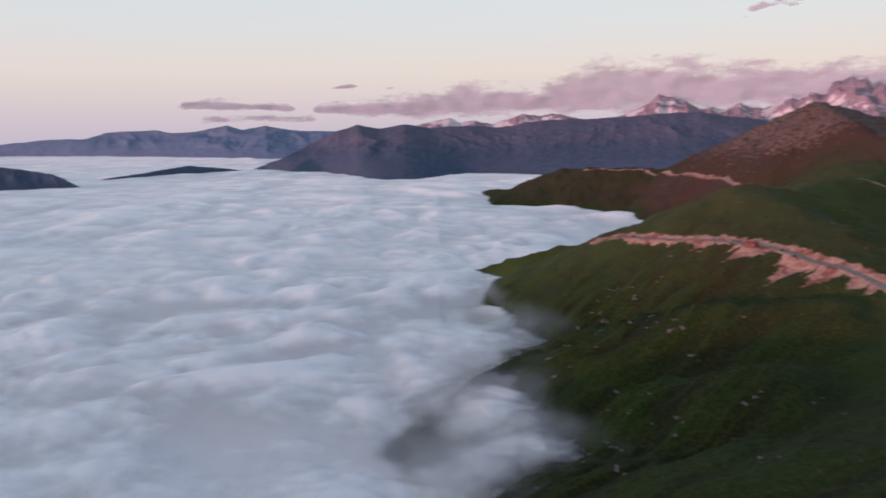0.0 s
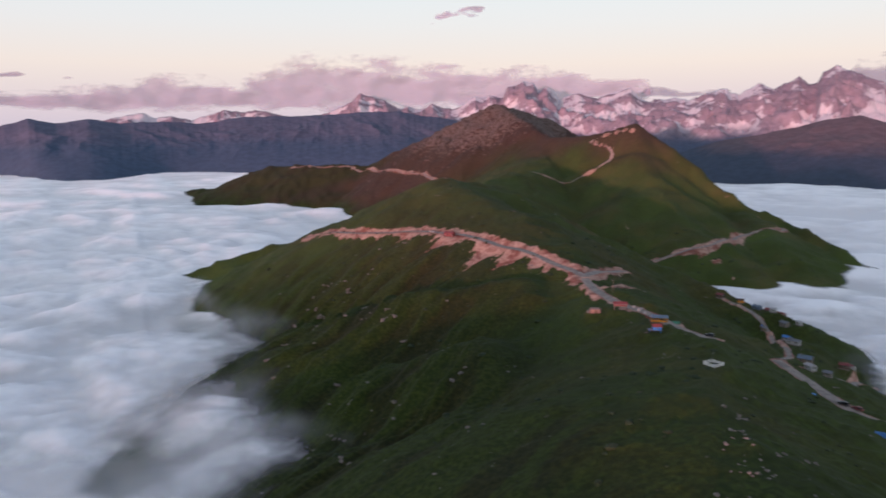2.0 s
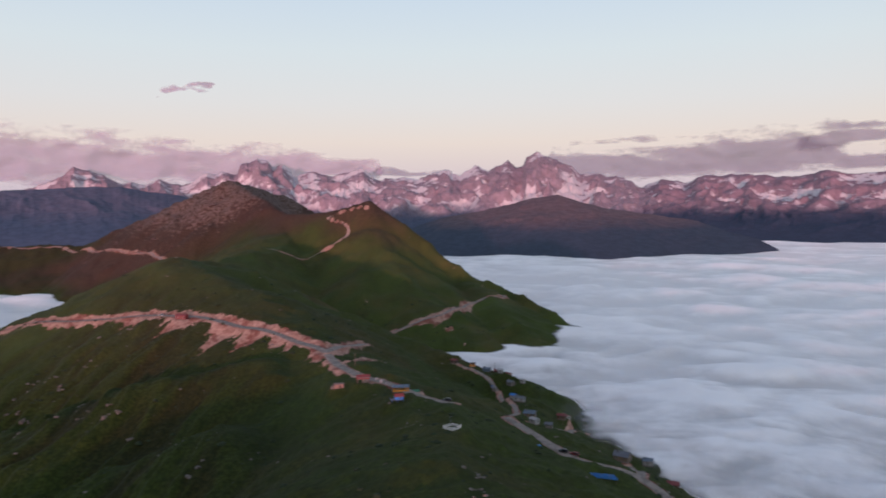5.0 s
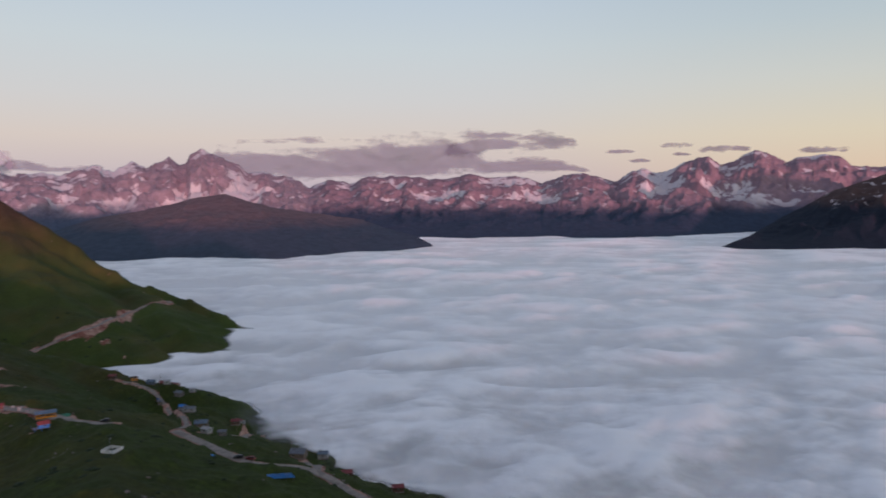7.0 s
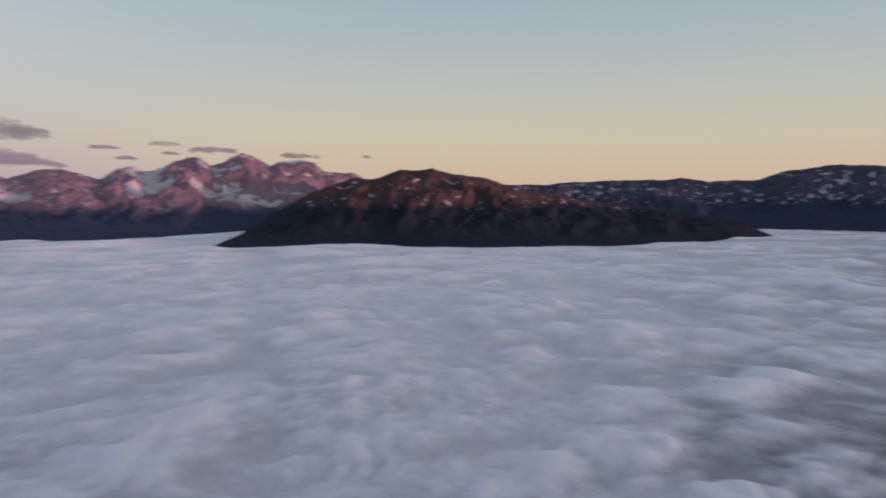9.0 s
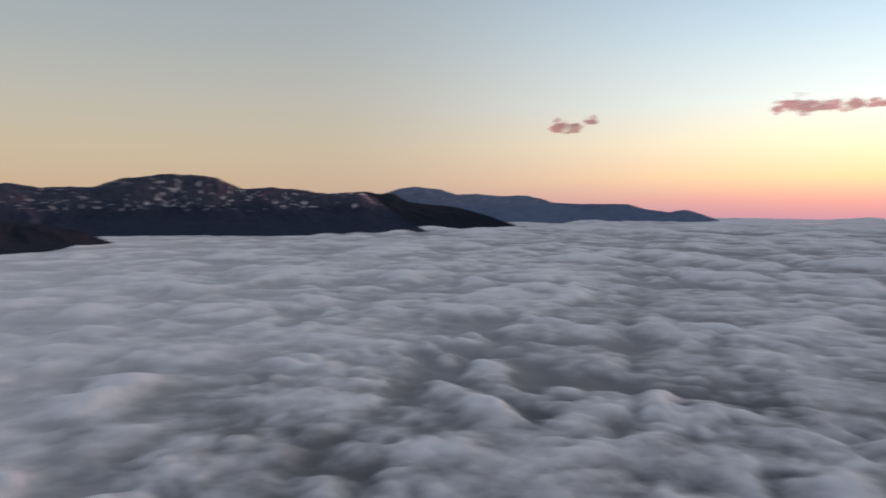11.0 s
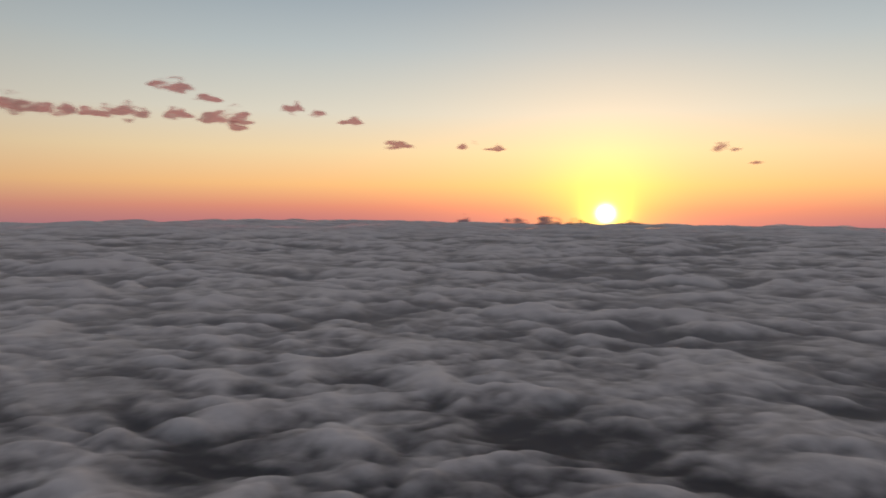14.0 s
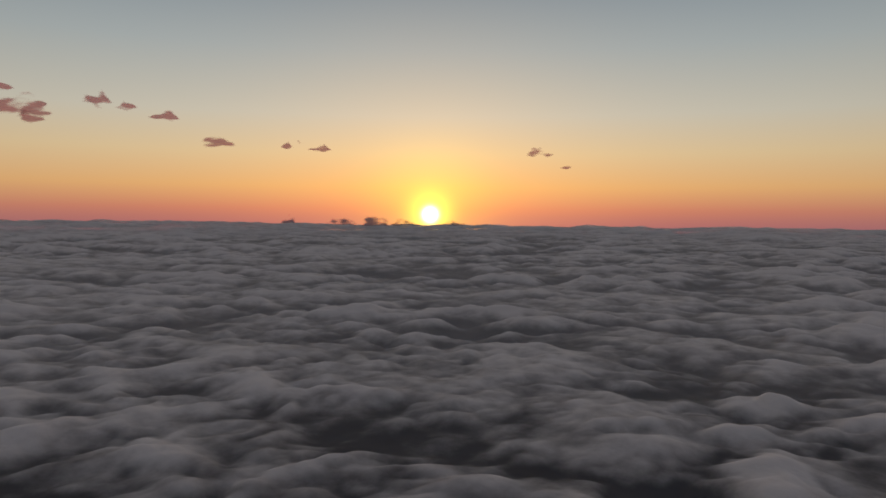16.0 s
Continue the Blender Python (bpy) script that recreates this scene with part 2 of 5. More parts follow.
def grass_material():
    ma, nodes, links, bsdf = material("mountain_grass")
    broad = between(nodes, links, noise_at(nodes, links, 0.012, 6, 0.6), 0.42, 0.72)
    patch = between(nodes, links, noise_at(nodes, links, 0.06, 7, 0.65), 0.40, 0.62)
    tuft = between(nodes, links, noise_at(nodes, links, 0.45, 4, 0.7), 0.35, 0.70)
    green = mix(nodes, links, tuft, (0.017, 0.028, 0.005), (0.045, 0.067, 0.012))
    olive = mix(nodes, links, tuft, (0.024, 0.026, 0.007), (0.064, 0.057, 0.016))
    colour = mix(nodes, links, broad, green, olive)
    colour = mix(nodes, links, calc(nodes, links, "MULTIPLY", patch, 0.55), colour, (0.017, 0.025, 0.006))
    # darker ground cover over the western face and the far spur
    colour = mix(nodes, links, calc(nodes, links, "MULTIPLY", field(nodes, "dark_slope"), 0.75), colour, mix(nodes, links, tuft, (0.011, 0.012, 0.004), (0.032, 0.031, 0.010)))
    # lighter green on the ribs of the slope, darker in the gullies
    rib = calc(nodes, links, "MULTIPLY", between(nodes, links, calc(nodes, links, "ADD", field(nodes, "rib"), calc(nodes, links, "MULTIPLY_ADD", noise_at(nodes, links, 0.09, 5), 0.5, -0.25)), -0.12, 0.22), field(nodes, "dark_slope"))
    colour = mix(nodes, links, calc(nodes, links, "MULTIPLY", rib, 0.75), colour, mix(nodes, links, tuft, (0.018, 0.031, 0.005), (0.044, 0.064, 0.011)))
    # dry heath on the high tops, its brown also carrying the red evening light
    brown = mix(nodes, links, tuft, (0.040, 0.024, 0.018), (0.090, 0.050, 0.039))
    colour = mix(nodes, links, field(nodes, "heath"), colour, brown)
    # paler green on the further hill and the plateau, evening light put into the grass
    colour = mix(nodes, links, calc(nodes, links, "MULTIPLY", field(nodes, "lit_grass"), 0.6), colour, mix(nodes, links, broad, (0.075, 0.105, 0.028), (0.120, 0.110, 0.036)))
    stone = mix(nodes, links, between(nodes, links, noise_at(nodes, links, 0.5, 6), 0.3, 0.7), (0.08, 0.056, 0.048), (0.20, 0.145, 0.125))
    speck = calc(nodes, links, "ADD", noise_at(nodes, links, 0.16, 6, 0.68), calc(nodes, links, "MULTIPLY", field(nodes, "stony"), 0.22))
    colour = mix(nodes, links, between(nodes, links, speck, 0.665, 0.72), colour, stone)
    soil = mix(nodes, links, between(nodes, links, noise_at(nodes, links, 0.22, 7, 0.7), 0.3, 0.7), (0.24, 0.13, 0.10), (0.52, 0.34, 0.27))
    soil = mix(nodes, links, between(nodes, links, noise_at(nodes, links, 0.07, 5, 0.6), 0.48, 0.62), soil, mix(nodes, links, tuft, (0.16, 0.06, 0.048), (0.27, 0.12, 0.09)))
    bare = calc(nodes, links, "ADD", field(nodes, "bare"), calc(nodes, links, "MULTIPLY_ADD", noise_at(nodes, links, 0.24, 6, 0.65), 0.8, -0.40))
    colour = mix(nodes, links, between(nodes, links, bare, 0.42, 0.58), colour, soil)
    # dark blue painted on the valley floor, as shade for the cloud troughs above
    colour = mix(nodes, links, field(nodes, "shade_blue"), colour, mix(nodes, links, tuft, (0.016, 0.024, 0.042), (0.036, 0.048, 0.076)))
    links.new(colour, bsdf.inputs["Base Color"])
    bsdf.inputs["Roughness"].default_value = 0.95
    bsdf.inputs["Specular IOR Level"].default_value = 0.15
    bump(nodes, links, bsdf, noise_at(nodes, links, 0.5, 6, 0.7), 0.7, 1.2)
    return ma


def mountain_material(name, wood, rock, snowline, spread, snow=0.5, treeline=0.0, fleck=0.016, gather=0.42):
    """Dark woods and grass below, rock above, snow lying in streaks over the snowline (metres); haze, shade and rosy
    light are mixed into the given colours.
    """
    ma, nodes, links, bsdf = material(name)
    where = nodes.new("ShaderNodeNewGeometry")
    xyz = nodes.new("ShaderNodeSeparateXYZ")
    links.new(where.outputs["Position"], xyz.inputs[0])
    fine = noise_at(nodes, links, 0.035, 7, 0.65)
    broad = noise_at(nodes, links, 0.006, 5, 0.6)
    tall = calc(nodes, links, "MULTIPLY_ADD", broad, spread * 1.2, xyz.outputs[2])
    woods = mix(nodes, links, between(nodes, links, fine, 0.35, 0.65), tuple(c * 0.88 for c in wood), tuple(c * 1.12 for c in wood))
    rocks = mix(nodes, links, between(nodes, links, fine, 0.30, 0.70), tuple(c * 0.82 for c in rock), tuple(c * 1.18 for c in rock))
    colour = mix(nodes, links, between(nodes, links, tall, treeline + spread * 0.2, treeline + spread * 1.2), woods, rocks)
    if snow > 0:
        streak = noise_at(nodes, links, fleck, 8, 0.62, (1.0, 1.0, 0.5))
        lie = calc(nodes, links, "MULTIPLY_ADD", field(nodes, "hollow"), gather, streak)
        above = between(nodes, links, tall, snowline - spread * 0.3, snowline + spread * 0.6)
        white = calc(nodes, links, "MULTIPLY", between(nodes, links, lie, 0.635 - 0.12 * snow, 0.675 - 0.12 * snow), above)
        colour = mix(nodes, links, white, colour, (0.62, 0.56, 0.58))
    links.new(colour, bsdf.inputs["Base Color"])
    bsdf.inputs["Roughness"].default_value = 0.95
    bsdf.inputs["Specular IOR Level"].default_value = 0.1
    bump(nodes, links, bsdf, fine, 0.22, 4.0)
    return ma


GRASS = grass_material()
CLOUD = cloud_material("cloud_sea_white")
MIST = cloud_material("thin_mist", 0.34, True)
SKY_CLOUD = sky_cloud_material("evening_cloud", 0.78, 0.2)
HORIZON_CLOUD = sky_cloud_material("horizon_cloud", 0.92, 0.03)
# lilac-grey copy of the evening cloud, for banks the pink light misses
GREY_CLOUD = sky_cloud_material("lilac_grey_cloud", 0.8, 0.2, (0.19, 0.24, 0.31, 1))
# the rose of the sunset is put into the cloud's colour
THIN_CLOUD = sky_cloud_material("thin_evening_cloud", 0.85, 0.5, (0.42, 0.22, 0.23, 1))


# ---- the shape of the land ----
# Ridge lines: bearing, distance and height of each crest point; then slope and roundness of the flanks.
RIDGES = [
    ([(310, 170, 55), (270, 130, 70), (242.5, 150, 76), (200, 115, 80), (150, 95, 90), (110, 80, 92), (70, 105, 86), (50, 150, 79), (43.3, 225, 76), (44.5, 290, 68), (40.5, 380, 61), (34.7, 480, 61), (29, 620, 86), (23.5, 760, 108)], 0.455, 20),
    ([(23.5, 760, 107), (28.5, 745, 95), (34, 700, 65), (39.9, 650, 40), (45.3, 610, 25), (51.7, 575, 10), (54.5, 565, 0), (58, 555, -18)], 0.55, 10),
    ([(23.5, 760, 107), (19.4, 775, 89), (16.7, 790, 60), (14.1, 800, 44), (11.5, 810, 40), (7.3, 825, 24), (2.8, 843, 0), (-1, 850, -20)], 0.8, 8),
    ([(30, 470, 62), (20, 485, 44), (9.3, 500, 6), (4.4, 465, 1), (-1.4, 410, -5), (-6, 380, -22)], 0.42, 8),
    ([(23.5, 760, 107), (27, 960, 84), (31.0, 1180, 118), (31.7, 1250, 146)], 0.55, 30),
    ([(27.5, 1500, 212), (31.7, 1250, 147), (34.8, 1190, 150), (36.6, 1170, 157)], 0.8, 10),
    ([(36.0, 1170, 154), (38.2, 1150, 169), (41, 1130, 131), (42.8, 1110, 104), (45, 1080, 70), (46.7, 1060, 49), (48, 1060, 44), (51.1, 1000, 25), (55.3, 926, -1), (58, 880, -20)], 1.0, 6),
    ([(38.4, 1090, 124), (39.5, 1000, 84), (43, 880, 40), (47, 790, 5)], 0.5, 20),
    ([(27.5, 1500, 212), (24.5, 1560, 178), (22.3, 1620, 146), (19.6, 1680, 113), (16.9, 1720, 74)], 0.68, 10),
    ([(18.0, 1720, 76), (16.9, 1720, 76), (12.7, 1780, 78), (9.8, 1850, 75), (8.2, 1880, 55), (6.2, 1900, 22), (3.5, 2010, 8), (1, 2040, -15)], 0.42, 10),
    ([(27.5, 1500, 212), (29.9, 1700, 197), (31.7, 1720, 181), (33.4, 1740, 149), (37, 1760, 60), (40, 1780, -10)], 0.85, 20),
    ([(27.5, 1500, 212), (26.5, 1360, 130)], 0.75, 30),
    ([(49.8, 400, 30), (50.4, 450, 26), (51.0, 510, 19), (51.8, 565, 9), (53.0, 600, -8)], 0.42, 10),
    ([(26, 370, 48), (14, 395, 12)], 0.4, 10),
    ([(46, 1040, 48), (48.5, 930, 32), (51.5, 820, 6), (53, 790, -6)], 0.42, 10),
]


def slope_ribs(x, y):
    """Ribs and gullies running down the long western face, and where that face is."""
    reach = np.hypot(x, y)
    face = smooth(200, 300, reach) * smooth(720, 560, reach) * smooth(0, 60, 0.36 * y - 0.93 * x + 60)
    along, down = 0.85 * y - 0.53 * x, -0.85 * x - 0.53 * y
    bend = fbm(x / 90, y / 90, 2, 15)
    ribs = 0.65 * ridged(along / 34 + 0.5 * bend, down / 230, 4, 33) + 0.5 * ridged(along / 15 + 0.9 * bend, down / 100, 3, 36) - 0.45
    return ribs, face


def land_height(x, y):
    """The ground's height over the plan."""
    wx = x + 7 * fbm(x / 130, y / 130, 3, 40)
    wy = y + 7 * fbm(x / 130, y / 130, 3, 50)
    best = np.full(np.shape(x), -400.0)
    for crest, slope, round_ in RIDGES:
        pts = [(*polar(a, r), z) for a, r, z in crest]
        mine = np.full(np.shape(x), -400.0)
        for (ax, ay, az), (bx, by, bz) in zip(pts, pts[1:]):
            dx, dy = bx - ax, by - ay
            s = np.clip(((wx - ax) * dx + (wy - ay) * dy) / (dx * dx + dy * dy), 0, 1)
            off = np.hypot(wx - ax - s * dx, wy - ay - s * dy)
            mine = np.maximum(mine, az + s * (bz - az) - slope * (np.sqrt(off * off + round_ * round_) - round_))
        k = 8.0
        h = np.clip(0.5 + 0.5 * (mine - best) / k, 0, 1)
        best = best * (1 - h) + mine * h + k * h * (1 - h) * 0.35
    best = np.maximum(np.where(best < 0, best * 2.6, best), -140)
    reach = np.hypot(x, y)
    gully = ridged(x / 75 + 3, y / 75, 4, 21) - 0.45
    wild = 0.4 + 0.6 * np.maximum(smooth(600, 900, reach), smooth(-60, -110, 0.36 * y - 0.93 * x))
    rough = 8.0 * wild * gully * smooth(0.0, 40.0, 110 - np.abs(best - 20)) + 2.0 * fbm(x / 22, y / 22, 4, 31) + 3.0 * wild * (ridged(x / 28, y / 28, 3, 25) - 0.45) + 2.5 * fbm(x / 160, y / 160, 3, 61)
    rough = rough * smooth(40, 250, reach) * (0.8 + 0.2 * smooth(600, 1200, reach))
    # a hollow where the cloud laps up to the village
    rough = rough - 9.0 * np.exp(-((x - 432) ** 2 + (y - 283) ** 2) / 45.0 ** 2)
    ribs, face = slope_ribs(x, y)
    rough = rough + 11.0 * face * ribs
    crag = smooth(1250, 1350, reach) * smooth(100, 150, best) * (y > 0)
    return best + rough + crag * 10 * (ridged(x / 45, y / 45, 4, 77) - 0.45)


# ---- roads: plan points, width, and how far bare earth spreads uphill and downhill ----
ROADS = [
    ("cut", [(160, 738), (176, 708), (188, 677), (204, 645), (231, 598), (246, 557), (254, 528), (263, 468), (270, 422), (272, 394)], 6.5, 8.0, 19.0),
    ("plateau", [(272, 394), (258, 360), (251, 331), (247, 300), (245, 269), (256, 256)], 6.0, 1.5, 3.0),
    ("spur", [(272, 394), (295, 406), (327, 424)], 8.0, 6.0, 5.0),
    ("village", [(432, 432), (436, 409), (430, 388), (418, 364), (388, 332), (362, 303), (325, 270), (283, 243)], 3.2, 0.6, 1.0),
    ("lower", [(281, 242), (275, 219), (267, 198), (266, 186), (273, 177), (281, 168), (281, 155), (274, 138), (262, 112), (235, 88)], 5.0, 1.0, 1.5),
    ("drive", [(284, 164), (305, 176), (335, 197), (350, 213)], 4.0, 0.6, 1.0),
    ("mist", [(300, 240), (336, 252), (360, 258), (380, 271), (416, 284)], 4.5, 2.5, 2.0),
    ("summit", [(540, 925), (561, 908), (599, 887), (632, 876), (660, 889), (668, 912), (664, 948), (676, 944), (688, 926), (700, 892)], 4.2, 0.6, 1.2),
    ("tip", [(527, 626), (557, 616), (594, 609), (640, 628), (680, 647), (740, 643), (765, 668)], 5.0, 7.0, 14.0),
    ("far", [(350, 1752), (383, 1725), (425, 1683), (471, 1654), (498, 1570)], 7.0, 3.0, 4.0),
    ("heath", [(498, 1570), (492, 1480), (492, 1400), (508, 1317), (502, 1216), (496, 1140)], 7.0, 3.0, 6.0),
]
# bare scars and rubble fans: plan place and radius
SCARS = [(551, 706, 5), (737, 764, 5), (760, 757, 4), (573, 580, 8), (562, 545, 4), (768, 706, 5), (230, 322, 6), (258, 372, 7)]


# level places for buildings: plan place and radius
PADS = [(433, 432, 6), (441, 418, 5), (446, 406, 6), (449, 397, 6), (452, 388, 7), (441, 386, 5), (424, 378, 4), (438, 372, 6), (446, 366, 5), (404, 346, 5), (394, 332, 5), (386, 320, 7), (352, 283, 7), (300, 238, 4), (310, 236, 4),
        (414, 300, 6), (386, 283, 5), (350, 214, 8), (377, 213, 6), (318, 166, 5), (337, 146, 6), (326, 178, 4), (220, 259, 6), (243, 283, 8), (241, 313, 5), (230, 321, 4), (243, 551, 7), (200, 201, 6)]


def curve_points(points, step=3.0):
    """A smooth line through plan points."""
    p = np.array(points, float)
    p = np.concatenate([[2 * p[0] - p[1]], p, [2 * p[-1] - p[-2]]])
    out = []
    for a, b, c, d in zip(p, p[1:], p[2:], p[3:]):
        n = max(2, int(np.hypot(*(c - b)) / step))
        t = np.linspace(0, 1, n, endpoint=False)[:, None]
        out.append(0.5 * (2 * b + (c - a) * t + (2 * a - 5 * b + 4 * c - d) * t ** 2 + (3 * b - a - 3 * c + d) * t ** 3))
    return np.concatenate(out + [p[-2:-1]])


def evened(values, times=14):
    v = np.array(values, float)
    for _ in range(times):
        v[1:-1] = (v[:-2] + 2 * v[1:-1] + v[2:]) / 4
    return v


ROAD_LINES = []
for name, points, width, uphill, downhill in ROADS:
    line = curve_points(points)
    ROAD_LINES.append((name, line, evened(land_height(line[:, 0], line[:, 1])), width, uphill, downhill))


def shaped_ground(x, y):
    """The ground with its roads cut in, and how bare the earth lies there."""
    z = land_height(x, y)
    raw = z.copy()
    bare = np.zeros_like(z)
    for name, line, tall, width, uphill, downhill in ROAD_LINES:
        low, high = line.min(0) - 45, line.max(0) + 45
        pick = np.where((x > low[0]) & (x < high[0]) & (y > low[1]) & (y < high[1]))
        px, py = x[pick], y[pick]
        if not len(px):
            continue
        near = np.full(len(px), 1e9)
        level_ = np.zeros(len(px))
        for a, b, za, zb in zip(line, line[1:], tall, tall[1:]):
            d = b - a
            s = np.clip(((px - a[0]) * d[0] + (py - a[1]) * d[1]) / (d @ d), 0, 1)
            off = np.hypot(px - a[0] - s * d[0], py - a[1] - s * d[1])
            closer = off < near
            near[closer] = off[closer]
            level_[closer] = (za + s * (zb - za))[closer]
        half = width / 2
        keep = 1 - smooth(half + 0.6, half + 4.5, near)
        z[pick] = z[pick] * (1 - keep) + level_ * keep
        above = raw[pick] > level_ + 0.3
        along = 0.31 * px - 0.95 * py + 3 * perlin(px / 14, py / 14, 16)
        lobes = 0.12 + np.clip(0.32 + 2.4 * perlin(along / 27, 0 * along, 15) + 1.3 * perlin(along / 9, 0 * along, 18) + 0.7 * perlin(along / 3.5, 0 * along, 19), 0, 1.2) * (0.35 + 0.85 * smooth(640, 530, py))
        reach_ = half + np.where(above, uphill * (0.7 + 0.5 * perlin(px / 9, py / 9, 17)), downhill * lobes)
        bare[pick] = np.maximum(bare[pick], np.clip(1.25 - near / np.maximum(reach_, 0.5) * 0.75, 0, 1))
    for sx_, sy_, radius in PADS:
        pick = np.where((np.abs(x - sx_) < radius + 6) & (np.abs(y - sy_) < radius + 6))
        if len(pick[0]):
            keep = 1 - smooth(radius, radius + 4, np.hypot(x[pick] - sx_, y[pick] - sy_))
            z[pick] = z[pick] * (1 - keep) + (land_height(np.array([float(sx_)]), np.array([float(sy_)]))[0]) * keep
    for sx_, sy_, radius in SCARS:
        pick = np.where((np.abs(x - sx_) < radius * 2) & (np.abs(y - sy_) < radius * 2))
        off = np.hypot(x[pick] - sx_, y[pick] - sy_)
        bare[pick] = np.maximum(bare[pick], np.clip(1.0 - 0.6 * off / radius, 0, 1) * 0.75)
    return z, bare


def ground_at(x, y):
    return float(shaped_ground(np.array([float(x)]), np.array([float(y)]))[0][0])


# ---- the ground ----
FAR_CURVE, NEAR_FLAT = 3420.0, 1500.0


def true_reach(reach):
    """The sea of clouds runs to a far horizon; past 1.5 km its distances are drawn in so that it ends inside the scene."""
    over = np.clip((reach - NEAR_FLAT) / FAR_CURVE, 0, 0.9999)
    return np.where(reach < NEAR_FLAT, reach, NEAR_FLAT - FAR_CURVE * np.log(1 - over))


def drawn_reach(true):
    return np.where(true < NEAR_FLAT, true, NEAR_FLAT + FAR_CURVE * (1 - np.exp(-(true - NEAR_FLAT) / FAR_CURVE)))


def cloud_level(reach):
    return HEIGHT - HEIGHT * reach / true_reach(reach)


fine_az = np.arange(-16, 82, 0.18)
coarse_az = np.arange(82, 344, 2.0)
azimuths = np.concatenate([fine_az, coarse_az])
reaches = np.concatenate([[-0.3, 3.0, 12.0, 25.0, 40.0, 60.0, 80.0], np.geomspace(100, 2050, 440), np.linspace(2120, 4870, 24)])
AZ, RE = np.meshgrid(azimuths, reaches, indexing="ij")
gx, gy = polar(AZ, RE)
gz, bare = shaped_ground(gx, gy)
# beyond the ridge the valley floor is drawn in with the clouds above it
gz = np.where(RE > 2100, HEIGHT - (HEIGHT + 140) * RE / true_reach(np.minimum(RE, 4860.0)), gz)
ground_mesh = grid_mesh("ground", gx, gy, gz, wrap=True)
heath = smooth(85, 150, gz + 30 * fbm(gx / 90, gy / 90, 4, 5)) * smooth(500, 800, RE)
heath = np.maximum(heath, 0.9 * smooth(1150, 1350, RE) * (1 - 0.6 * smooth(1600, 1680, RE) * smooth(110, 80, gz)) * smooth(-15, 40, gz + 25 * fbm(gx / 60, gy / 60, 4, 6)))
# a weak brown wash lower down, for warm light on the nearer crest
heath = np.maximum(heath, 0.2 * smooth(430, 600, RE) * smooth(10, 60, gz + 25 * fbm(gx / 60, gy / 60, 4, 7)))
dark_slope = smooth(-30, 60, 0.36 * gy - 0.93 * gx + 60 + 45 * fbm(gx / 70, gy / 70, 4, 8)) * (RE < 720)
dark_slope = np.maximum(dark_slope, 0.9 * smooth(1560, 1660, RE))
stony = smooth(1250, 1400, RE) * smooth(70, 150, gz) * (AZ < 33)
add_field(ground_mesh, "heath", heath)
add_field(ground_mesh, "stony", stony)
add_field(ground_mesh, "bare", bare)
add_field(ground_mesh, "dark_slope", dark_slope)
# low ground under the western cloud takes the painted trough shade
add_field(ground_mesh, "shade_blue", smooth(84, 100, AZ) * smooth(350, 320, AZ) * smooth(-5, -45, gz))
# where the grass is painted paler, as if lit
add_field(ground_mesh, "lit_grass", np.maximum(smooth(480, 800, RE), 0.4 * smooth(-50, -110, 0.36 * gy - 0.93 * gx) * smooth(150, 230, RE)) * smooth(1300, 1150, RE) * (1 - 0.75 * heath) * (0.7 + 0.6 * fbm(gx / 50, gy / 50, 3, 19)))
add_field(ground_mesh, "rib", slope_ribs(gx, gy)[0])
ground_mesh.materials.append(GRASS)
tagged(new("ground", ground_mesh), "green and heath-brown alpine ridge with bare scars", "ground", kind="structure")

# ---- the sea of clouds ----
def cloud_height(x, y, reach, least=0.0):
    """Soft billows on billows, and how heaped the cloud is there; the broad ones tell from afar, the small ones close by."""
    true = true_reach(reach)
    tx, ty = x * true / reach, y * true / reach
    tx, ty = tx * 0.82 + ty * 0.07, ty * 0.78 + tx * 0.07
    bearing = np.degrees(np.arctan2(x, y)) % 360
    main = np.clip((0.084 - 0.030 * smooth(135, 200, bearing)) * true, 42, 900)
    wx = tx + 40 * fbm(tx / 330, ty / 330, 2, 71) + 7 * fbm(tx / 75, ty / 75, 1, 73)
    wy = ty + 40 * fbm(tx / 330, ty / 330, 2, 81) + 7 * fbm(tx / 75, ty / 75, 1, 83)
    total, heap = 0, 0
    for n, (length, steep) in enumerate(((1150, 0.045), (560, 0.075), (275, 0.09), (136, 0.115), (68, 0.15), (34, 0.165), (17, 0.115))):
        if length < least:
            continue
        keep = smooth(0.13, 0.42, length / main) * (1 - smooth(2.0, 4.2, length / main))
        waves = perlin(wx / length, wy / length, 90 + n)
        puff = np.sqrt(waves * waves + 0.012) * 1.3 - 0.36 + 0.95 * pillows(wx / length * 0.8, wy / length * 0.8, 50 + n)
        # calm stretches between the heaped ones
        rest = 0.45 + 1.1 * smooth(-0.25, 0.3, perlin(tx / length / 3.1, ty / length / 3.1, 30 + n))
        total = total + length * steep * keep * puff * rest
        heap = heap + keep * puff * rest * (0.8 if length > 300 else 1.0 if length > 40 else 0.35)
    return (total - 10 * smooth(1500, 5000, true)) * reach / true, heap


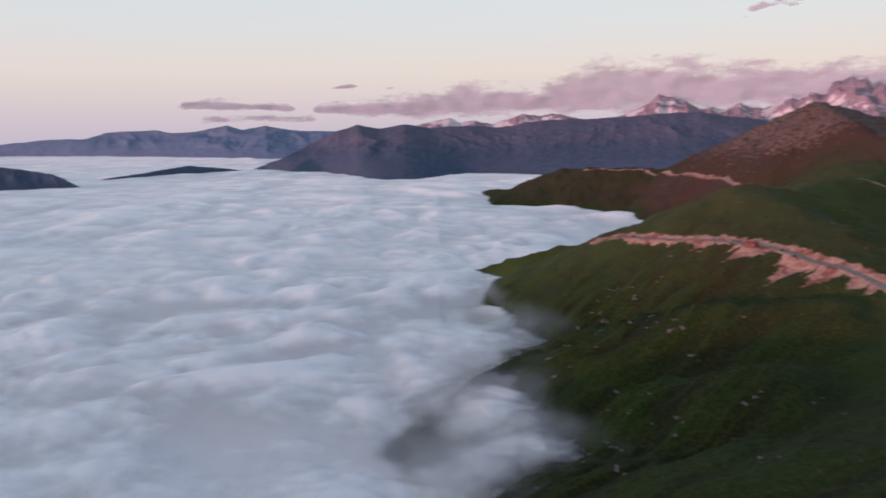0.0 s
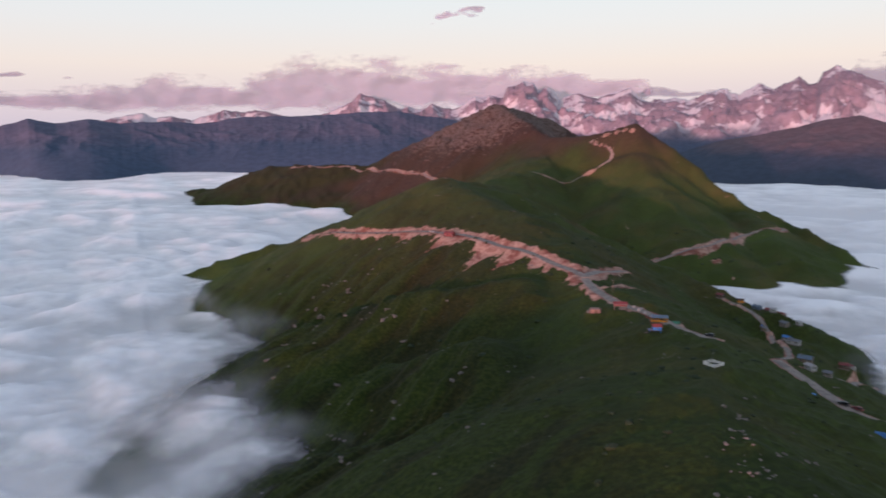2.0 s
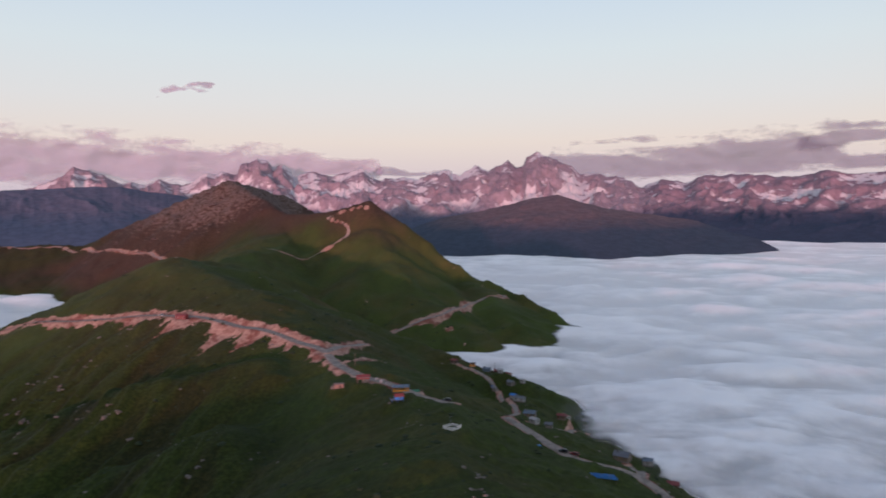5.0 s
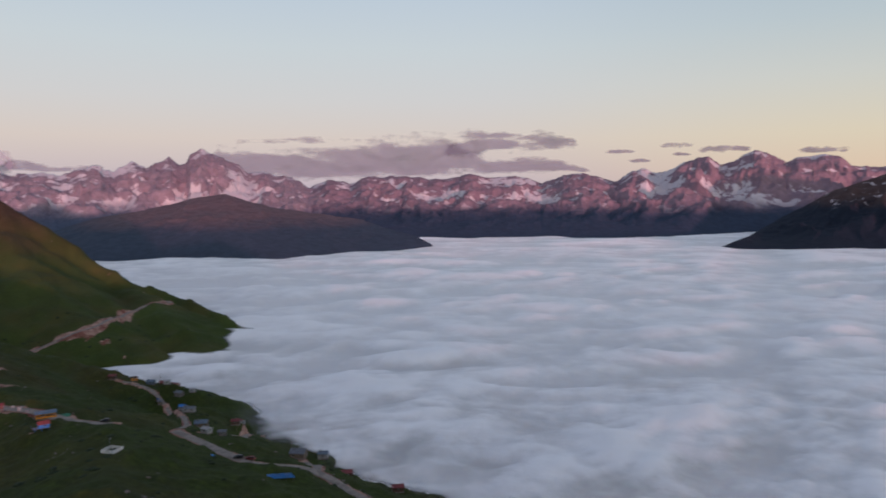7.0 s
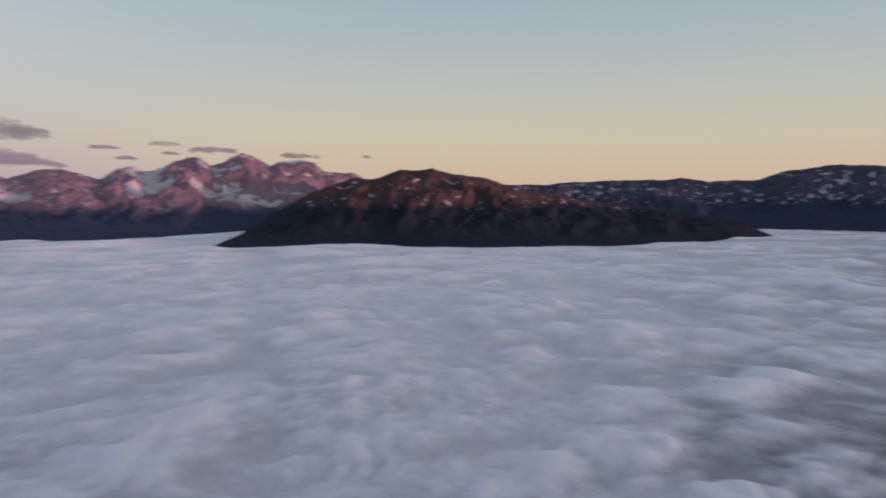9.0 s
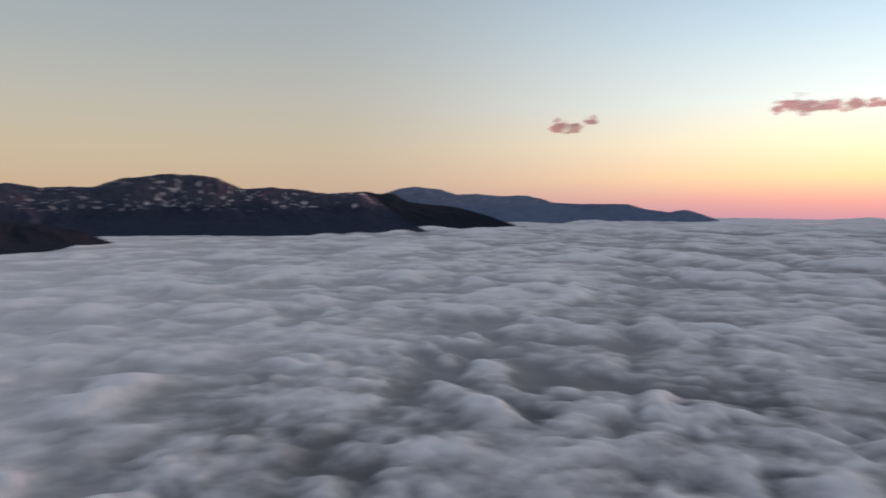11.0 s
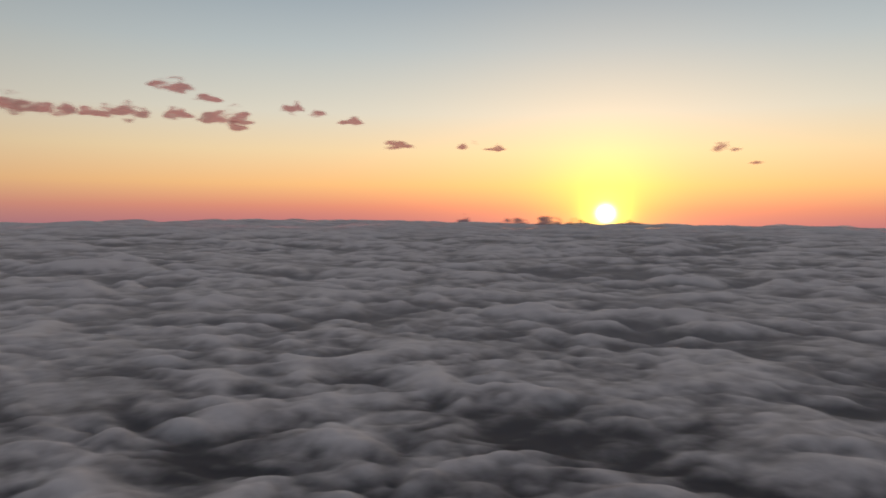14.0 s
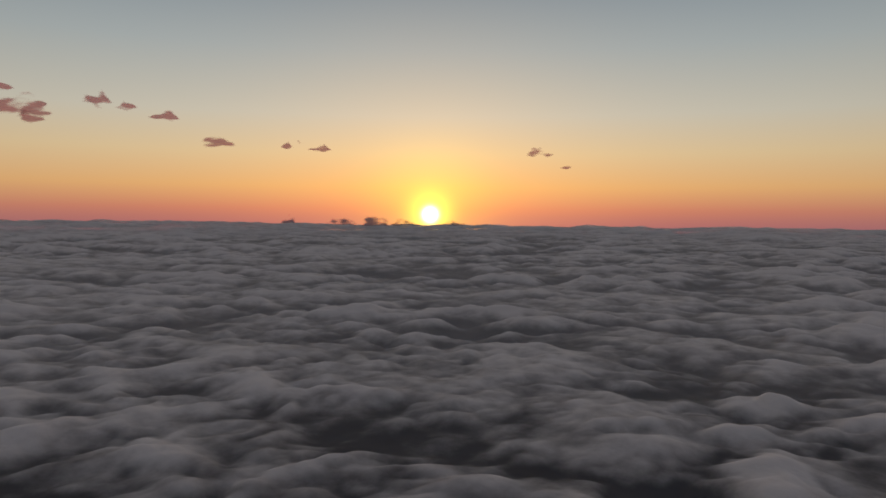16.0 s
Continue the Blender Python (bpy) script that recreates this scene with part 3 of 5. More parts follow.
def cloud_sheet(name, azimuth, reach, lift, per, ma, label, offset=0.0, calm=0.0, wrap=False, band=None):
    """One layer of the sea of clouds; it thins out where it meets the ground and between its heaps."""
    ca, cr = np.meshgrid(azimuth, reach, indexing="ij")
    x, y = polar(ca, cr)
    high, heap = cloud_height(x, y, cr, calm)
    # in the west the troughs are made most see-through, for deeper shade
    trough_dark = smooth(95, 205, ca % 360) * (1 - smooth(290, 330, ca % 360))
    z = cloud_level(cr) + high * (0.72 + 0.60 * trough_dark) * (1 - 0.6 * smooth(1500, 2600, cr) * (1 - trough_dark)) + lift
    # a heaped bank stands on the far horizon beside the sunset
    bank = smooth(193, 200, ca) * (1 - smooth(212, 224, ca)) * (1 + 0.25 * fbm(ca / 2.0, cr / 900, 3, 44))
    z = z + 15 * smooth(4350, 4800, cr) * bank
    deep = np.full_like(z, 9.0)
    close = (cr < 2100) & ((ca < 84) | (ca > 342))
    # it thins slowly along the near western face, quickly elsewhere
    fade = per * (0.28 + 0.72 * smooth(700, 480, cr[close]) * smooth(22, 12, (ca[close] + 180) % 360 - 180))
    deep[close] = (z[close] - lift - land_height(x[close], y[close])) / fade
    deep = np.clip(deep + offset, -3, 9)
    me = grid_mesh(name, x, y, z, wrap=wrap)
    add_field(me, "thickness", deep)
    add_field(me, "heap", heap)
    # how far each trough is darkened by letting the floor show
    add_field(me, "trough_dark", (0.26 + (0.50 + 0.12 * smooth(900, 380, cr)) * trough_dark + 0.48 * (1 - trough_dark) * (1 - smooth(350, 1000, cr))) * (1 - 0.22 * smooth(400, 1600, cr)) * (1 - 0.55 * smooth(4000, 4450, cr)))
    if band:
        bm = bmesh.new()
        bm.from_mesh(me)
        flat_ = deep.ravel()
        gone = [f for f in bm.faces if all(not band[0] < flat_[v.index] < band[1] for v in f.verts)]
        bmesh.ops.delete(bm, geom=gone, context="FACES")
        bm.to_mesh(me)
        bm.free()
    me.materials.append(ma)
    return tagged(new(name, me), label, "clouds", kind="stuff")


sea_az = np.concatenate([np.arange(-34, 266, 0.25), np.arange(266, 326, 1.5)])
def lower_cloud(azimuth, reach):
    """A deeper layer added under the billows to tone their troughs; it is thin in the west."""
    low_az, low_r = np.meshgrid(azimuth, reach, indexing="ij")
    low_x, low_y = polar(low_az, low_r)
    low_true = true_reach(low_r)
    low_z = cloud_level(low_r) - (26 + 14 * fbm(low_x * low_true / low_r / 300, low_y * low_true / low_r / 300, 3, 12)) * low_r / low_true
    me = grid_mesh("lower_cloud", low_x, low_y, low_z)
    deep = np.clip((low_z - land_height(low_x, low_y)) / 15, -3, 9)
    deep = np.minimum(deep, 3.1 * smooth(165, 85, low_az) - 0.7)
    add_field(me, "thickness", deep)
    add_field(me, "heap", np.full(low_z.shape, 9.0))
    add_field(me, "trough_dark", np.zeros(low_z.shape))
    me.materials.append(CLOUD)
    tagged(new("lower_cloud", me), "deeper cloud layer seen between the billows", "clouds", kind="stuff")


lower_cloud(np.arange(-40, 320, 1.0), drawn_reach(np.geomspace(150, 15300, 170)))
cloud_sheet("sea_of_clouds", sea_az, drawn_reach(np.geomspace(150, 15300, 640)), 0.0, 28.0, CLOUD, "sea of soft grey-white billowing cloud filling the valleys", wrap=True)
for shore_az, shore_reach in ((np.arange(-17, 24, 0.5), np.geomspace(200, 760, 120)), (np.arange(49, 83, 0.5), np.geomspace(200, 560, 100))):
    for lift, offset in ((2.0, 0.3), (6.0, 0.15), (10.0, 0.0), (14.0, -0.2)):
        cloud_sheet("mist", shore_az, shore_reach, lift, 26.0, MIST, "thin drifting mist where the cloud laps the slopes", offset, calm=150.0, band=(-0.95, 2.4))

# ---- far mountains ----
def mountain(name, label, crest, foot, top, ma, jag=0.12, spur=0.42, length=260.0, step=0.06, seed=0, rows=90, power=1.0):
    """A range whose crest rises to the given heights (bearing, degrees over the camera's level) at the distance top, from the distance foot."""
    crest = np.array(crest, float)
    az = np.arange(crest[0, 0], crest[-1, 0] + step, step)
    el = np.interp(az, crest[:, 0], crest[:, 1])
    foot = np.array(foot, float).reshape(-1, 2) if np.ndim(foot) else np.array([[0, foot]], float)
    fr = np.interp(az, foot[:, 0], foot[:, 1])
    v = np.concatenate([np.linspace(-0.12, 1, rows), [1.04, 1.1, 1.2, 1.35]])
    V, A = np.meshgrid(v, az)
    wide = max(3, int(2.6 / step))
    fr = np.convolve(np.pad(fr, wide, "edge"), np.ones(wide) / wide, "same")[wide:-wide]
    F, E = np.broadcast_to(fr[:, None], V.shape), np.broadcast_to(el[:, None], V.shape)
    # a crest that sinks to the cloud's level comes forward to the shore
    shore = -np.degrees(np.arctan(HEIGHT / true_reach(np.minimum(F, 4860.0))))
    top = F + (top - F) * (0.06 + 0.94 * smooth(0.0, 2.6, E - shore))
    reach = np.minimum(F + (top - F) * V, 4880)
    x, y = polar(A, reach)
    arc = np.radians(A) * 4000.0 / length
    wob = 0.6 * fbm(arc * 0.6, reach / length * 0.9, 3, seed + 3)
    ridge = 0.85 * ridged(arc * 0.85 + wob, reach / (length * 1.9), 5, seed, 0.45) + 0.18 * ridged(arc * 3.2 + 1.6 * wob, reach / (length * 0.9), 4, seed + 17, 0.5)
    hollow = np.clip(0.55 - ridge, -0.42, 0.5)
    rough = fbm(arc * 3, reach / length * 3, 4, seed + 9)
    edge = E + jag * (0.8 * fbm(arc * 2.2, 0 * arc + seed, 6, seed + 5, 0.6) + 1.3 * (ridged(arc * 1.4, 0 * arc + seed, 5, seed + 8, 0.6) - 0.42))
    tall = HEIGHT + top * np.tan(np.radians(edge))
    base = cloud_level(F) - 8
    up = np.clip(V, -0.12, 1)
    body = np.where(up > 0, np.abs(up) ** power, up)
    z = base + (tall - base) * body + (tall - base) * spur * (ridge - 0.5 + 0.16 * rough) * np.clip(up * (1 - up) * 4, 0, 1) ** 0.8 * smooth(-0.1, 0.65, up)
    limit = HEIGHT + reach * np.tan(np.radians(edge - 0.25 * (1 - np.clip(V, 0, 1))))
    z = np.where(V <= 1, np.minimum(z, np.maximum(limit, base + (tall - base) * V * 0.8)), tall - (V - 1) * 900)
    me = grid_mesh(name, x, y, z)
    add_field(me, "hollow", hollow)
    me.materials.append(ma)
    return tagged(new(name, me), label, "mountain")


# blue haze is put into the woods' colour here
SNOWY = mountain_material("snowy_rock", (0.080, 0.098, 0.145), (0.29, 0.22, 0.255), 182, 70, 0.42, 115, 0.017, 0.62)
# woods darkened to navy: shade and haze on the lower slopes, in colour
SHADED = mountain_material("snowy_rock_over_shaded_woods", (0.040, 0.055, 0.090), (0.26, 0.180, 0.215), 185, 75, 0.45, 130, 0.017, 0.55)
# woods and rock both blued, as haze over distance would
WOODED = mountain_material("hazy_woods_rock", (0.064, 0.090, 0.140), (0.100, 0.104, 0.150), 900, 60, 0.0, 120)
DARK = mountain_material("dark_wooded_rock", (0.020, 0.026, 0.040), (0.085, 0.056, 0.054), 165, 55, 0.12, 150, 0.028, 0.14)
# kept low in red, so the ridge looks missed by the sun
DUSKY = mountain_material("unlit_blue_rock", (0.034, 0.045, 0.074), (0.060, 0.066, 0.095), 195, 45, 0.35, 190, 0.03, 0.14)
# the cape's shade is put into its woods and rock
SHADE_DARK = mountain_material("shaded_woods_rock", (0.018, 0.023, 0.036), (0.026, 0.030, 0.042), 900, 60, 0.0, 150)
# rosy evening light above and blue haze below, both put into colour
ROSY_LIT = mountain_material("rosy_lit_rock", (0.052, 0.068, 0.098), (0.140, 0.100, 0.112), 900, 55, 0.0, 85)
# both colours carry the blue haze of the farthest ridges
DIM = mountain_material("haze_blue_rock", (0.15, 0.20, 0.30), (0.18, 0.22, 0.31), 225, 40, 0.1, 190, 0.035, 0.14)

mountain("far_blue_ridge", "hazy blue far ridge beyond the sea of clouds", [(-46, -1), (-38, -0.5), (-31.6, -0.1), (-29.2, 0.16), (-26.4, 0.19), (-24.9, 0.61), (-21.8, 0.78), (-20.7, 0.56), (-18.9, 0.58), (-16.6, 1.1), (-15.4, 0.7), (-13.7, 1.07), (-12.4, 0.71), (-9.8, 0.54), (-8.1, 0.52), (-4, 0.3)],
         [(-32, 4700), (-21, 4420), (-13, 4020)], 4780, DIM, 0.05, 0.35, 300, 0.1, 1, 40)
mountain("low_dark_island", "low dark forested hilltop, blued for haze, standing out of the cloud", [(-48, -3.2), (-42, -1.6), (-36, -1.3), (-31.7, -1.63), (-30.1, -1.89), (-28.7, -2.21), (-27.8, -2.65), (-27, -3.2)], 2640, 2850, WOODED, 0.04, 0.3, 120, 0.06, 2, 30)
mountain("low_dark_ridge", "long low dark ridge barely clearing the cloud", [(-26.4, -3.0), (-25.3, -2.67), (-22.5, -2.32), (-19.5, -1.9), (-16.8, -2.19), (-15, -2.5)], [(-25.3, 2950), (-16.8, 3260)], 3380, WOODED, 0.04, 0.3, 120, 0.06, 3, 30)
mountain("dark_mountain", "broad dark forested mountain, blued for haze, above the cloud", [(-15.6, -2.6), (-14.7, -2.25), (-12.5, -1.51), (-9.9, -0.29), (-8.1, 0.56), (-6.7, 0.98), (-5, 0.69), (-2.8, 0.97), (-0.9, 0.65), (2.1, 0.8), (5, 0.6), (8, 1.14), (11.3, 1.15), (13.7, 1.2), (17.1, 1.46), (19.7, 1.49), (22.3, 1.08), (25, 0.62), (30, -0.5)],
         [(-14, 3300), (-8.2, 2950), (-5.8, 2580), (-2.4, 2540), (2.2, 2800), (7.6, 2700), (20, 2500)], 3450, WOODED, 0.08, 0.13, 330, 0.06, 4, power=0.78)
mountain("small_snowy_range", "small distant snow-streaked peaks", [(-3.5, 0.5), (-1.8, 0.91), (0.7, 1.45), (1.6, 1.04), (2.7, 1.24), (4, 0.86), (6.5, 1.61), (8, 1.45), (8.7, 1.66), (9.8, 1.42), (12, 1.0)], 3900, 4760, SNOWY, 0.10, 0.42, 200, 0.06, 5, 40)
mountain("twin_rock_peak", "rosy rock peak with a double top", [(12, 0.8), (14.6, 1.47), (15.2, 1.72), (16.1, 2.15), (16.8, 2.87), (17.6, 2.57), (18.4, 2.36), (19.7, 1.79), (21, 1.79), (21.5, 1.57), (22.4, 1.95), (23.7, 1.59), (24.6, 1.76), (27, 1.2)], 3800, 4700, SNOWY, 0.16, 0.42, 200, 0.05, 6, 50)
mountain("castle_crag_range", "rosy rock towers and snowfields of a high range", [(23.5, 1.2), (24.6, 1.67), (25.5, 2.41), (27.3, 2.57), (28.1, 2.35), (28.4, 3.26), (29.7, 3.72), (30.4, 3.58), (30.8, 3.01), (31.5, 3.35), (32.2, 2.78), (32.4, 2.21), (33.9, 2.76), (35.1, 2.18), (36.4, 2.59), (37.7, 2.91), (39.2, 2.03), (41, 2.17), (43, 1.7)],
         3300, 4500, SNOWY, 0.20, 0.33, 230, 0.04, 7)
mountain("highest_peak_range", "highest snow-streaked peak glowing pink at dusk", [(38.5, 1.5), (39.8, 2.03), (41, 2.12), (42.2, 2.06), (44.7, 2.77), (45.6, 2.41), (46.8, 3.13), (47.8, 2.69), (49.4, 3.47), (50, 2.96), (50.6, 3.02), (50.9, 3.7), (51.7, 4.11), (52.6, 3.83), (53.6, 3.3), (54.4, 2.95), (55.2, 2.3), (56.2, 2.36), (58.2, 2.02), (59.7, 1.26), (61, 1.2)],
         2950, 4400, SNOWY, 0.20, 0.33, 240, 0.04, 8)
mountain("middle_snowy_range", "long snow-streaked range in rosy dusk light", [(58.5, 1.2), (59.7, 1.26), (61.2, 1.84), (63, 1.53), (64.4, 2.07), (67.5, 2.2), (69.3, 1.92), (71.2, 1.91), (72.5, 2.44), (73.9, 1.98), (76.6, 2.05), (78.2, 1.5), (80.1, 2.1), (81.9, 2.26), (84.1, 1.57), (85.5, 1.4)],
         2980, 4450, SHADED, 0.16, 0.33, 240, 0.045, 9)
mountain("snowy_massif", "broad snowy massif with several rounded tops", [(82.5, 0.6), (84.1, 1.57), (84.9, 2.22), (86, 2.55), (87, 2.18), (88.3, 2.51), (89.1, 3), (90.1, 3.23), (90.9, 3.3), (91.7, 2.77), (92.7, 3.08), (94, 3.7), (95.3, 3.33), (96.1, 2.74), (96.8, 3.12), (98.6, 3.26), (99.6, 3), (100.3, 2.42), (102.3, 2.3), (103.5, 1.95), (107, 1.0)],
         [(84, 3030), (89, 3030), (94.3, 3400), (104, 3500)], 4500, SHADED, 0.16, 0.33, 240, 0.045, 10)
mountain("brown_foothill", "dark foothill with a rosy brown top", [(38, -2.5), (42, -1.7), (44.4, -0.95), (47.4, -0.45), (49.4, 0), (51.4, 0.55), (53.4, 0.76), (55.3, 0.15), (57.3, -0.35), (60.3, -0.75), (63.9, -1.32), (66.6, -2.25), (68.2, -2.62), (69.4, -3.3), (70.2, -3.9)],
         [(44.3, 2220), (53.3, 2170), (57.6, 2090), (62, 2260), (66.6, 2370), (69.4, 2480)], 2900, ROSY_LIT, 0.05, 0.15, 260, 0.06, 11, power=0.72)
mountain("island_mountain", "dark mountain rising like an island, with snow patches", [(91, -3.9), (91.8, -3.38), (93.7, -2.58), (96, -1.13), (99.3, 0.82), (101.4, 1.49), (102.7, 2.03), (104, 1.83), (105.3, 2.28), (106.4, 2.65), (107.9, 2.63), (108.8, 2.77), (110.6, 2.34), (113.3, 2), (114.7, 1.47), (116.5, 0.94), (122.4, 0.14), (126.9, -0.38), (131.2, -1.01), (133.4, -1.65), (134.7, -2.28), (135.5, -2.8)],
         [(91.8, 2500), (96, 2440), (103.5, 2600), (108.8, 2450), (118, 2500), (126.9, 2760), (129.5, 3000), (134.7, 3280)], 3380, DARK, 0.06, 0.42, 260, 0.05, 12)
mountain("dark_snowy_ridge", "long dark ridge with thin snow on its crest", [(101, 0.8), (103.5, 1.3), (115.6, 1.5), (117.8, 1.42), (120.3, 1.68), (123.3, 1.82), (126.8, 1.85), (128.4, 1.95), (130.3, 1.72), (133.5, 1.8), (135.4, 2.36), (136.6, 2.52), (138.4, 2.8), (140.8, 2.72), (142.2, 2.54), (144, 1.7), (146.2, 1.82), (148.5, 1.65), (150.7, 1.32), (153.2, 1.5), (154.1, 1.1), (156.2, -0.42), (158.1, -1.52), (159, -2)],
         [(120, 3600), (133, 3760), (147, 3770), (158, 3980)], 4350, DUSKY, 0.08, 0.42, 280, 0.06, 13, 60)
mountain("dark_cape", "forested cape darkened for shade, running down into the cloud", [(149, 0.8), (152.4, 1.45), (153.5, 1.54), (154.5, 1.32), (155.8, 1.4), (157, 0.67), (161.1, 0.21), (163.4, -0.44), (165.5, -1.18), (166.4, -1.7)], [(151, 3950), (158, 4100), (165.5, 4330)], 4560, SHADE_DARK, 0.05, 0.26, 240, 0.06, 14, 50)
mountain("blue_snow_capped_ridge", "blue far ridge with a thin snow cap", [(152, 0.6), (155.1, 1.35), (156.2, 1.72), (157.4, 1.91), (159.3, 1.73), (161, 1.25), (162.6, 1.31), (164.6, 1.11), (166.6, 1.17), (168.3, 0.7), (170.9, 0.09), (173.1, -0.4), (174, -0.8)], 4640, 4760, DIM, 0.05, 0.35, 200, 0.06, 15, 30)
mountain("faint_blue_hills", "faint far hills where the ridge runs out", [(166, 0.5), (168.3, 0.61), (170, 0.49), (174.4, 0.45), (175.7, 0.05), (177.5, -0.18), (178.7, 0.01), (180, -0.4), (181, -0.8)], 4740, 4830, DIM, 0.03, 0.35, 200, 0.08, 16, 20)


# ---- evening clouds, far beyond the mountains ----
def sky_cloud(label, outline, seed, reach=4840.0, gap=0.15, step=0.06, ma=None, lump=1.0, ragged=1.2):
    """A bank of cloud: outline gives bearing, lower and upper edge in degrees over the camera's level."""
    o = np.array(outline, float)
    a = np.arange(o[0, 0] - 0.6, o[-1, 0] + 0.6, step)
    low, high = np.interp(a, o[:, 0], o[:, 1]), np.interp(a, o[:, 0], o[:, 2])
    ends = np.minimum(smooth(-0.6, 0.5, a - o[0, 0]), smooth(-0.6, 0.5, o[-1, 0] - a))
    v = np.linspace(-0.35, 1.4, 44 if lump > 0.7 else 18)
    V, A = np.meshgrid(v, a)
    L, H = low[:, None], high[:, None]
    E = L + (H - L) * V
    puff = fbm(A / (3.4 if lump > 0.7 else 2.0) / lump + seed, E / 0.75 / lump, 4 if lump > 0.7 else 2, seed, 0.5)
    soft = np.minimum(V / 0.3, (1 - V) / 0.45)
    dense = np.clip(soft, -1.5, 0.8) * 0.9 + puff * ragged + gap + (ends[:, None] - 1) * 2.0
    if lump > 0.7:
        dense = dense + 0.22 * fbm(A / 0.6, E / 0.3, 3, seed + 3)
    r = reach - 45 * fbm(A / 3.0, E / 1.6, 2, seed)
    x, y = polar(A, r)
    me = grid_mesh("cloud", x, y, HEIGHT + r * np.tan(np.radians(E)))
    add_field(me, "thickness", np.clip(dense, -2, 1.5))
    me.materials.append(ma or SKY_CLOUD)
    return tagged(new("cloud", me), label, "cloud", "evening clouds")


PINK = "pink and lilac evening cloud bank over the peaks"
sky_cloud(PINK, [(-20, 2.2, 2.6), (-17, 2.2, 3.1), (-14, 2.2, 2.8), (-11.5, 2.1, 2.5)], 1)
sky_cloud("faint lilac streak of low cloud", [(-18.6, 1.2, 1.8), (-14.9, 1.2, 2.0), (-9.8, 1.2, 1.7)], 2, gap=-0.15)
sky_cloud(PINK, [(-10, 2.0, 2.5), (-4.5, 1.7, 2.9), (0, 1.7, 3.2), (2, 1.7, 3.7), (5.3, 1.8, 3.6), (7.5, 1.9, 3.2), (8.7, 1.9, 3.9), (10.3, 1.9, 4.5), (14, 1.8, 5.1), (19.8, 1.9, 4.7), (23.8, 2.0, 4.6), (26.8, 2.2, 4.3), (30.4, 2.3, 4.3), (34.8, 2.3, 3.9), (39.5, 2.4, 3.4)], 3, gap=0.42, ragged=0.85)
sky_cloud("small grey-pink cloud high over the peaks", [(22.5, 8.0, 8.7), (24, 8.6, 9.2), (26.6, 8.7, 9.5)], 4, gap=-0.2, lump=0.6, ragged=1.8)
sky_cloud("tiny cloud scrap over the ridge", [(-8.5, 3.75, 4.0), (-6.6, 3.85, 4.15)], 5, gap=0.0)
sky_cloud("tiny cloud scrap over the ridge", [(-4.6, 3.7, 3.9), (-3.6, 3.7, 3.95)], 6, gap=0.0)
sky_cloud("small grey cloud beside a snowy peak", [(38.6, 2.5, 3.4), (42, 2.3, 2.7), (45, 2.5, 2.9)], 7, gap=0.05, ma=GREY_CLOUD)
GREY = "lilac-grey evening cloud bank over the snowy range"
sky_cloud(GREY, [(52.5, 2.2, 3.9), (57, 2.2, 4.0), (60, 2.1, 3.8), (64.4, 2.2, 4.5), (67, 2.2, 4.8), (70.8, 2.6, 4.8), (74, 2.5, 3.4), (78.4, 2.5, 3.4), (82, 2.4, 2.7)], 8, gap=0.5, ragged=0.9, ma=GREY_CLOUD)
sky_cloud("long lilac-grey cloud with a ragged top", [(70.5, 3.7, 4.8), (72.5, 3.9, 5.4), (77.9, 4.4, 5.5), (81.2, 4.4, 4.9)], 9, gap=0.35, ma=GREY_CLOUD)
sky_cloud("wisps of cloud above the bank", [(54, 4.6, 5.1), (60, 4.7, 5.3), (66, 4.9, 5.2)], 10, gap=-0.3, ma=GREY_CLOUD)
for n, (a, b, low, high) in enumerate([(83, 85.8, 3.8, 4.05), (85, 86.6, 3.1, 3.35), (87.3, 90, 4.15, 4.5), (88.2, 89.6, 3.55, 3.75), (90, 94, 3.75, 4.2), (96.8, 100.2, 3.45, 3.85), (103, 104.5, 3.5, 3.7)]):
    sky_cloud("small flat grey cloud over the massif", [(a, low, high), ((a + b) / 2, low, high + 0.08), (b, low, high - 0.05)], 20 + n, gap=0.05, lump=0.5, ma=GREY_CLOUD)
DUSK = "small rose-grey cloud in the sunset sky"
for n, (a, b, low, high) in enumerate([(168.3, 170.9, 6.2, 7.0), (170.9, 172.2, 6.6, 7.2), (184.4, 190.3, 6.9, 7.8), (190.4, 195.2, 6.95, 7.7), (196, 198.4, 7.1, 7.7), (198.6, 202.6, 6.9, 7.8), (200.6, 202.2, 6.4, 7.0), (194.9, 198.6, 9.1, 9.75), (198.2, 200.6, 8.5, 8.9), (204.6, 206.6, 7.9, 8.5), (207, 208.4, 7.7, 8.1), (209.2, 211.2, 7.1, 7.5),
                                       (212.6, 215.3, 5.3, 5.8), (218.6, 219.6, 5.3, 5.6), (219.8, 220.4, 5.7, 5.9), (220.8, 222.6, 5.2, 5.5), (238.2, 240.3, 4.9, 5.4), (240.8, 241.9, 3.95, 4.15)]):
    sky_cloud(DUSK, [(a, low, high - 0.2), (a + (b - a) * (0.3 + 0.4 * (n % 2)), low - 0.05, high + 0.15), (b, low, high - 0.25)], 40 + n, gap=0.25, step=0.07, ma=THIN_CLOUD, lump=0.6, ragged=1.7)
for n, (a, b, high) in enumerate([(218.6, 220, -0.2), (222.3, 224.8, -0.2), (225, 227.3, -0.12), (227.4, 229.6, -0.35), (231, 233.6, -0.4)]):
    sky_cloud("dark cloud tuft on the far horizon", [(a, -1.1, high - 0.1), ((a + b) / 2, -1.1, high), (b, -1.1, high - 0.25)], 70 + n, gap=0.2, ma=HORIZON_CLOUD, lump=0.5)


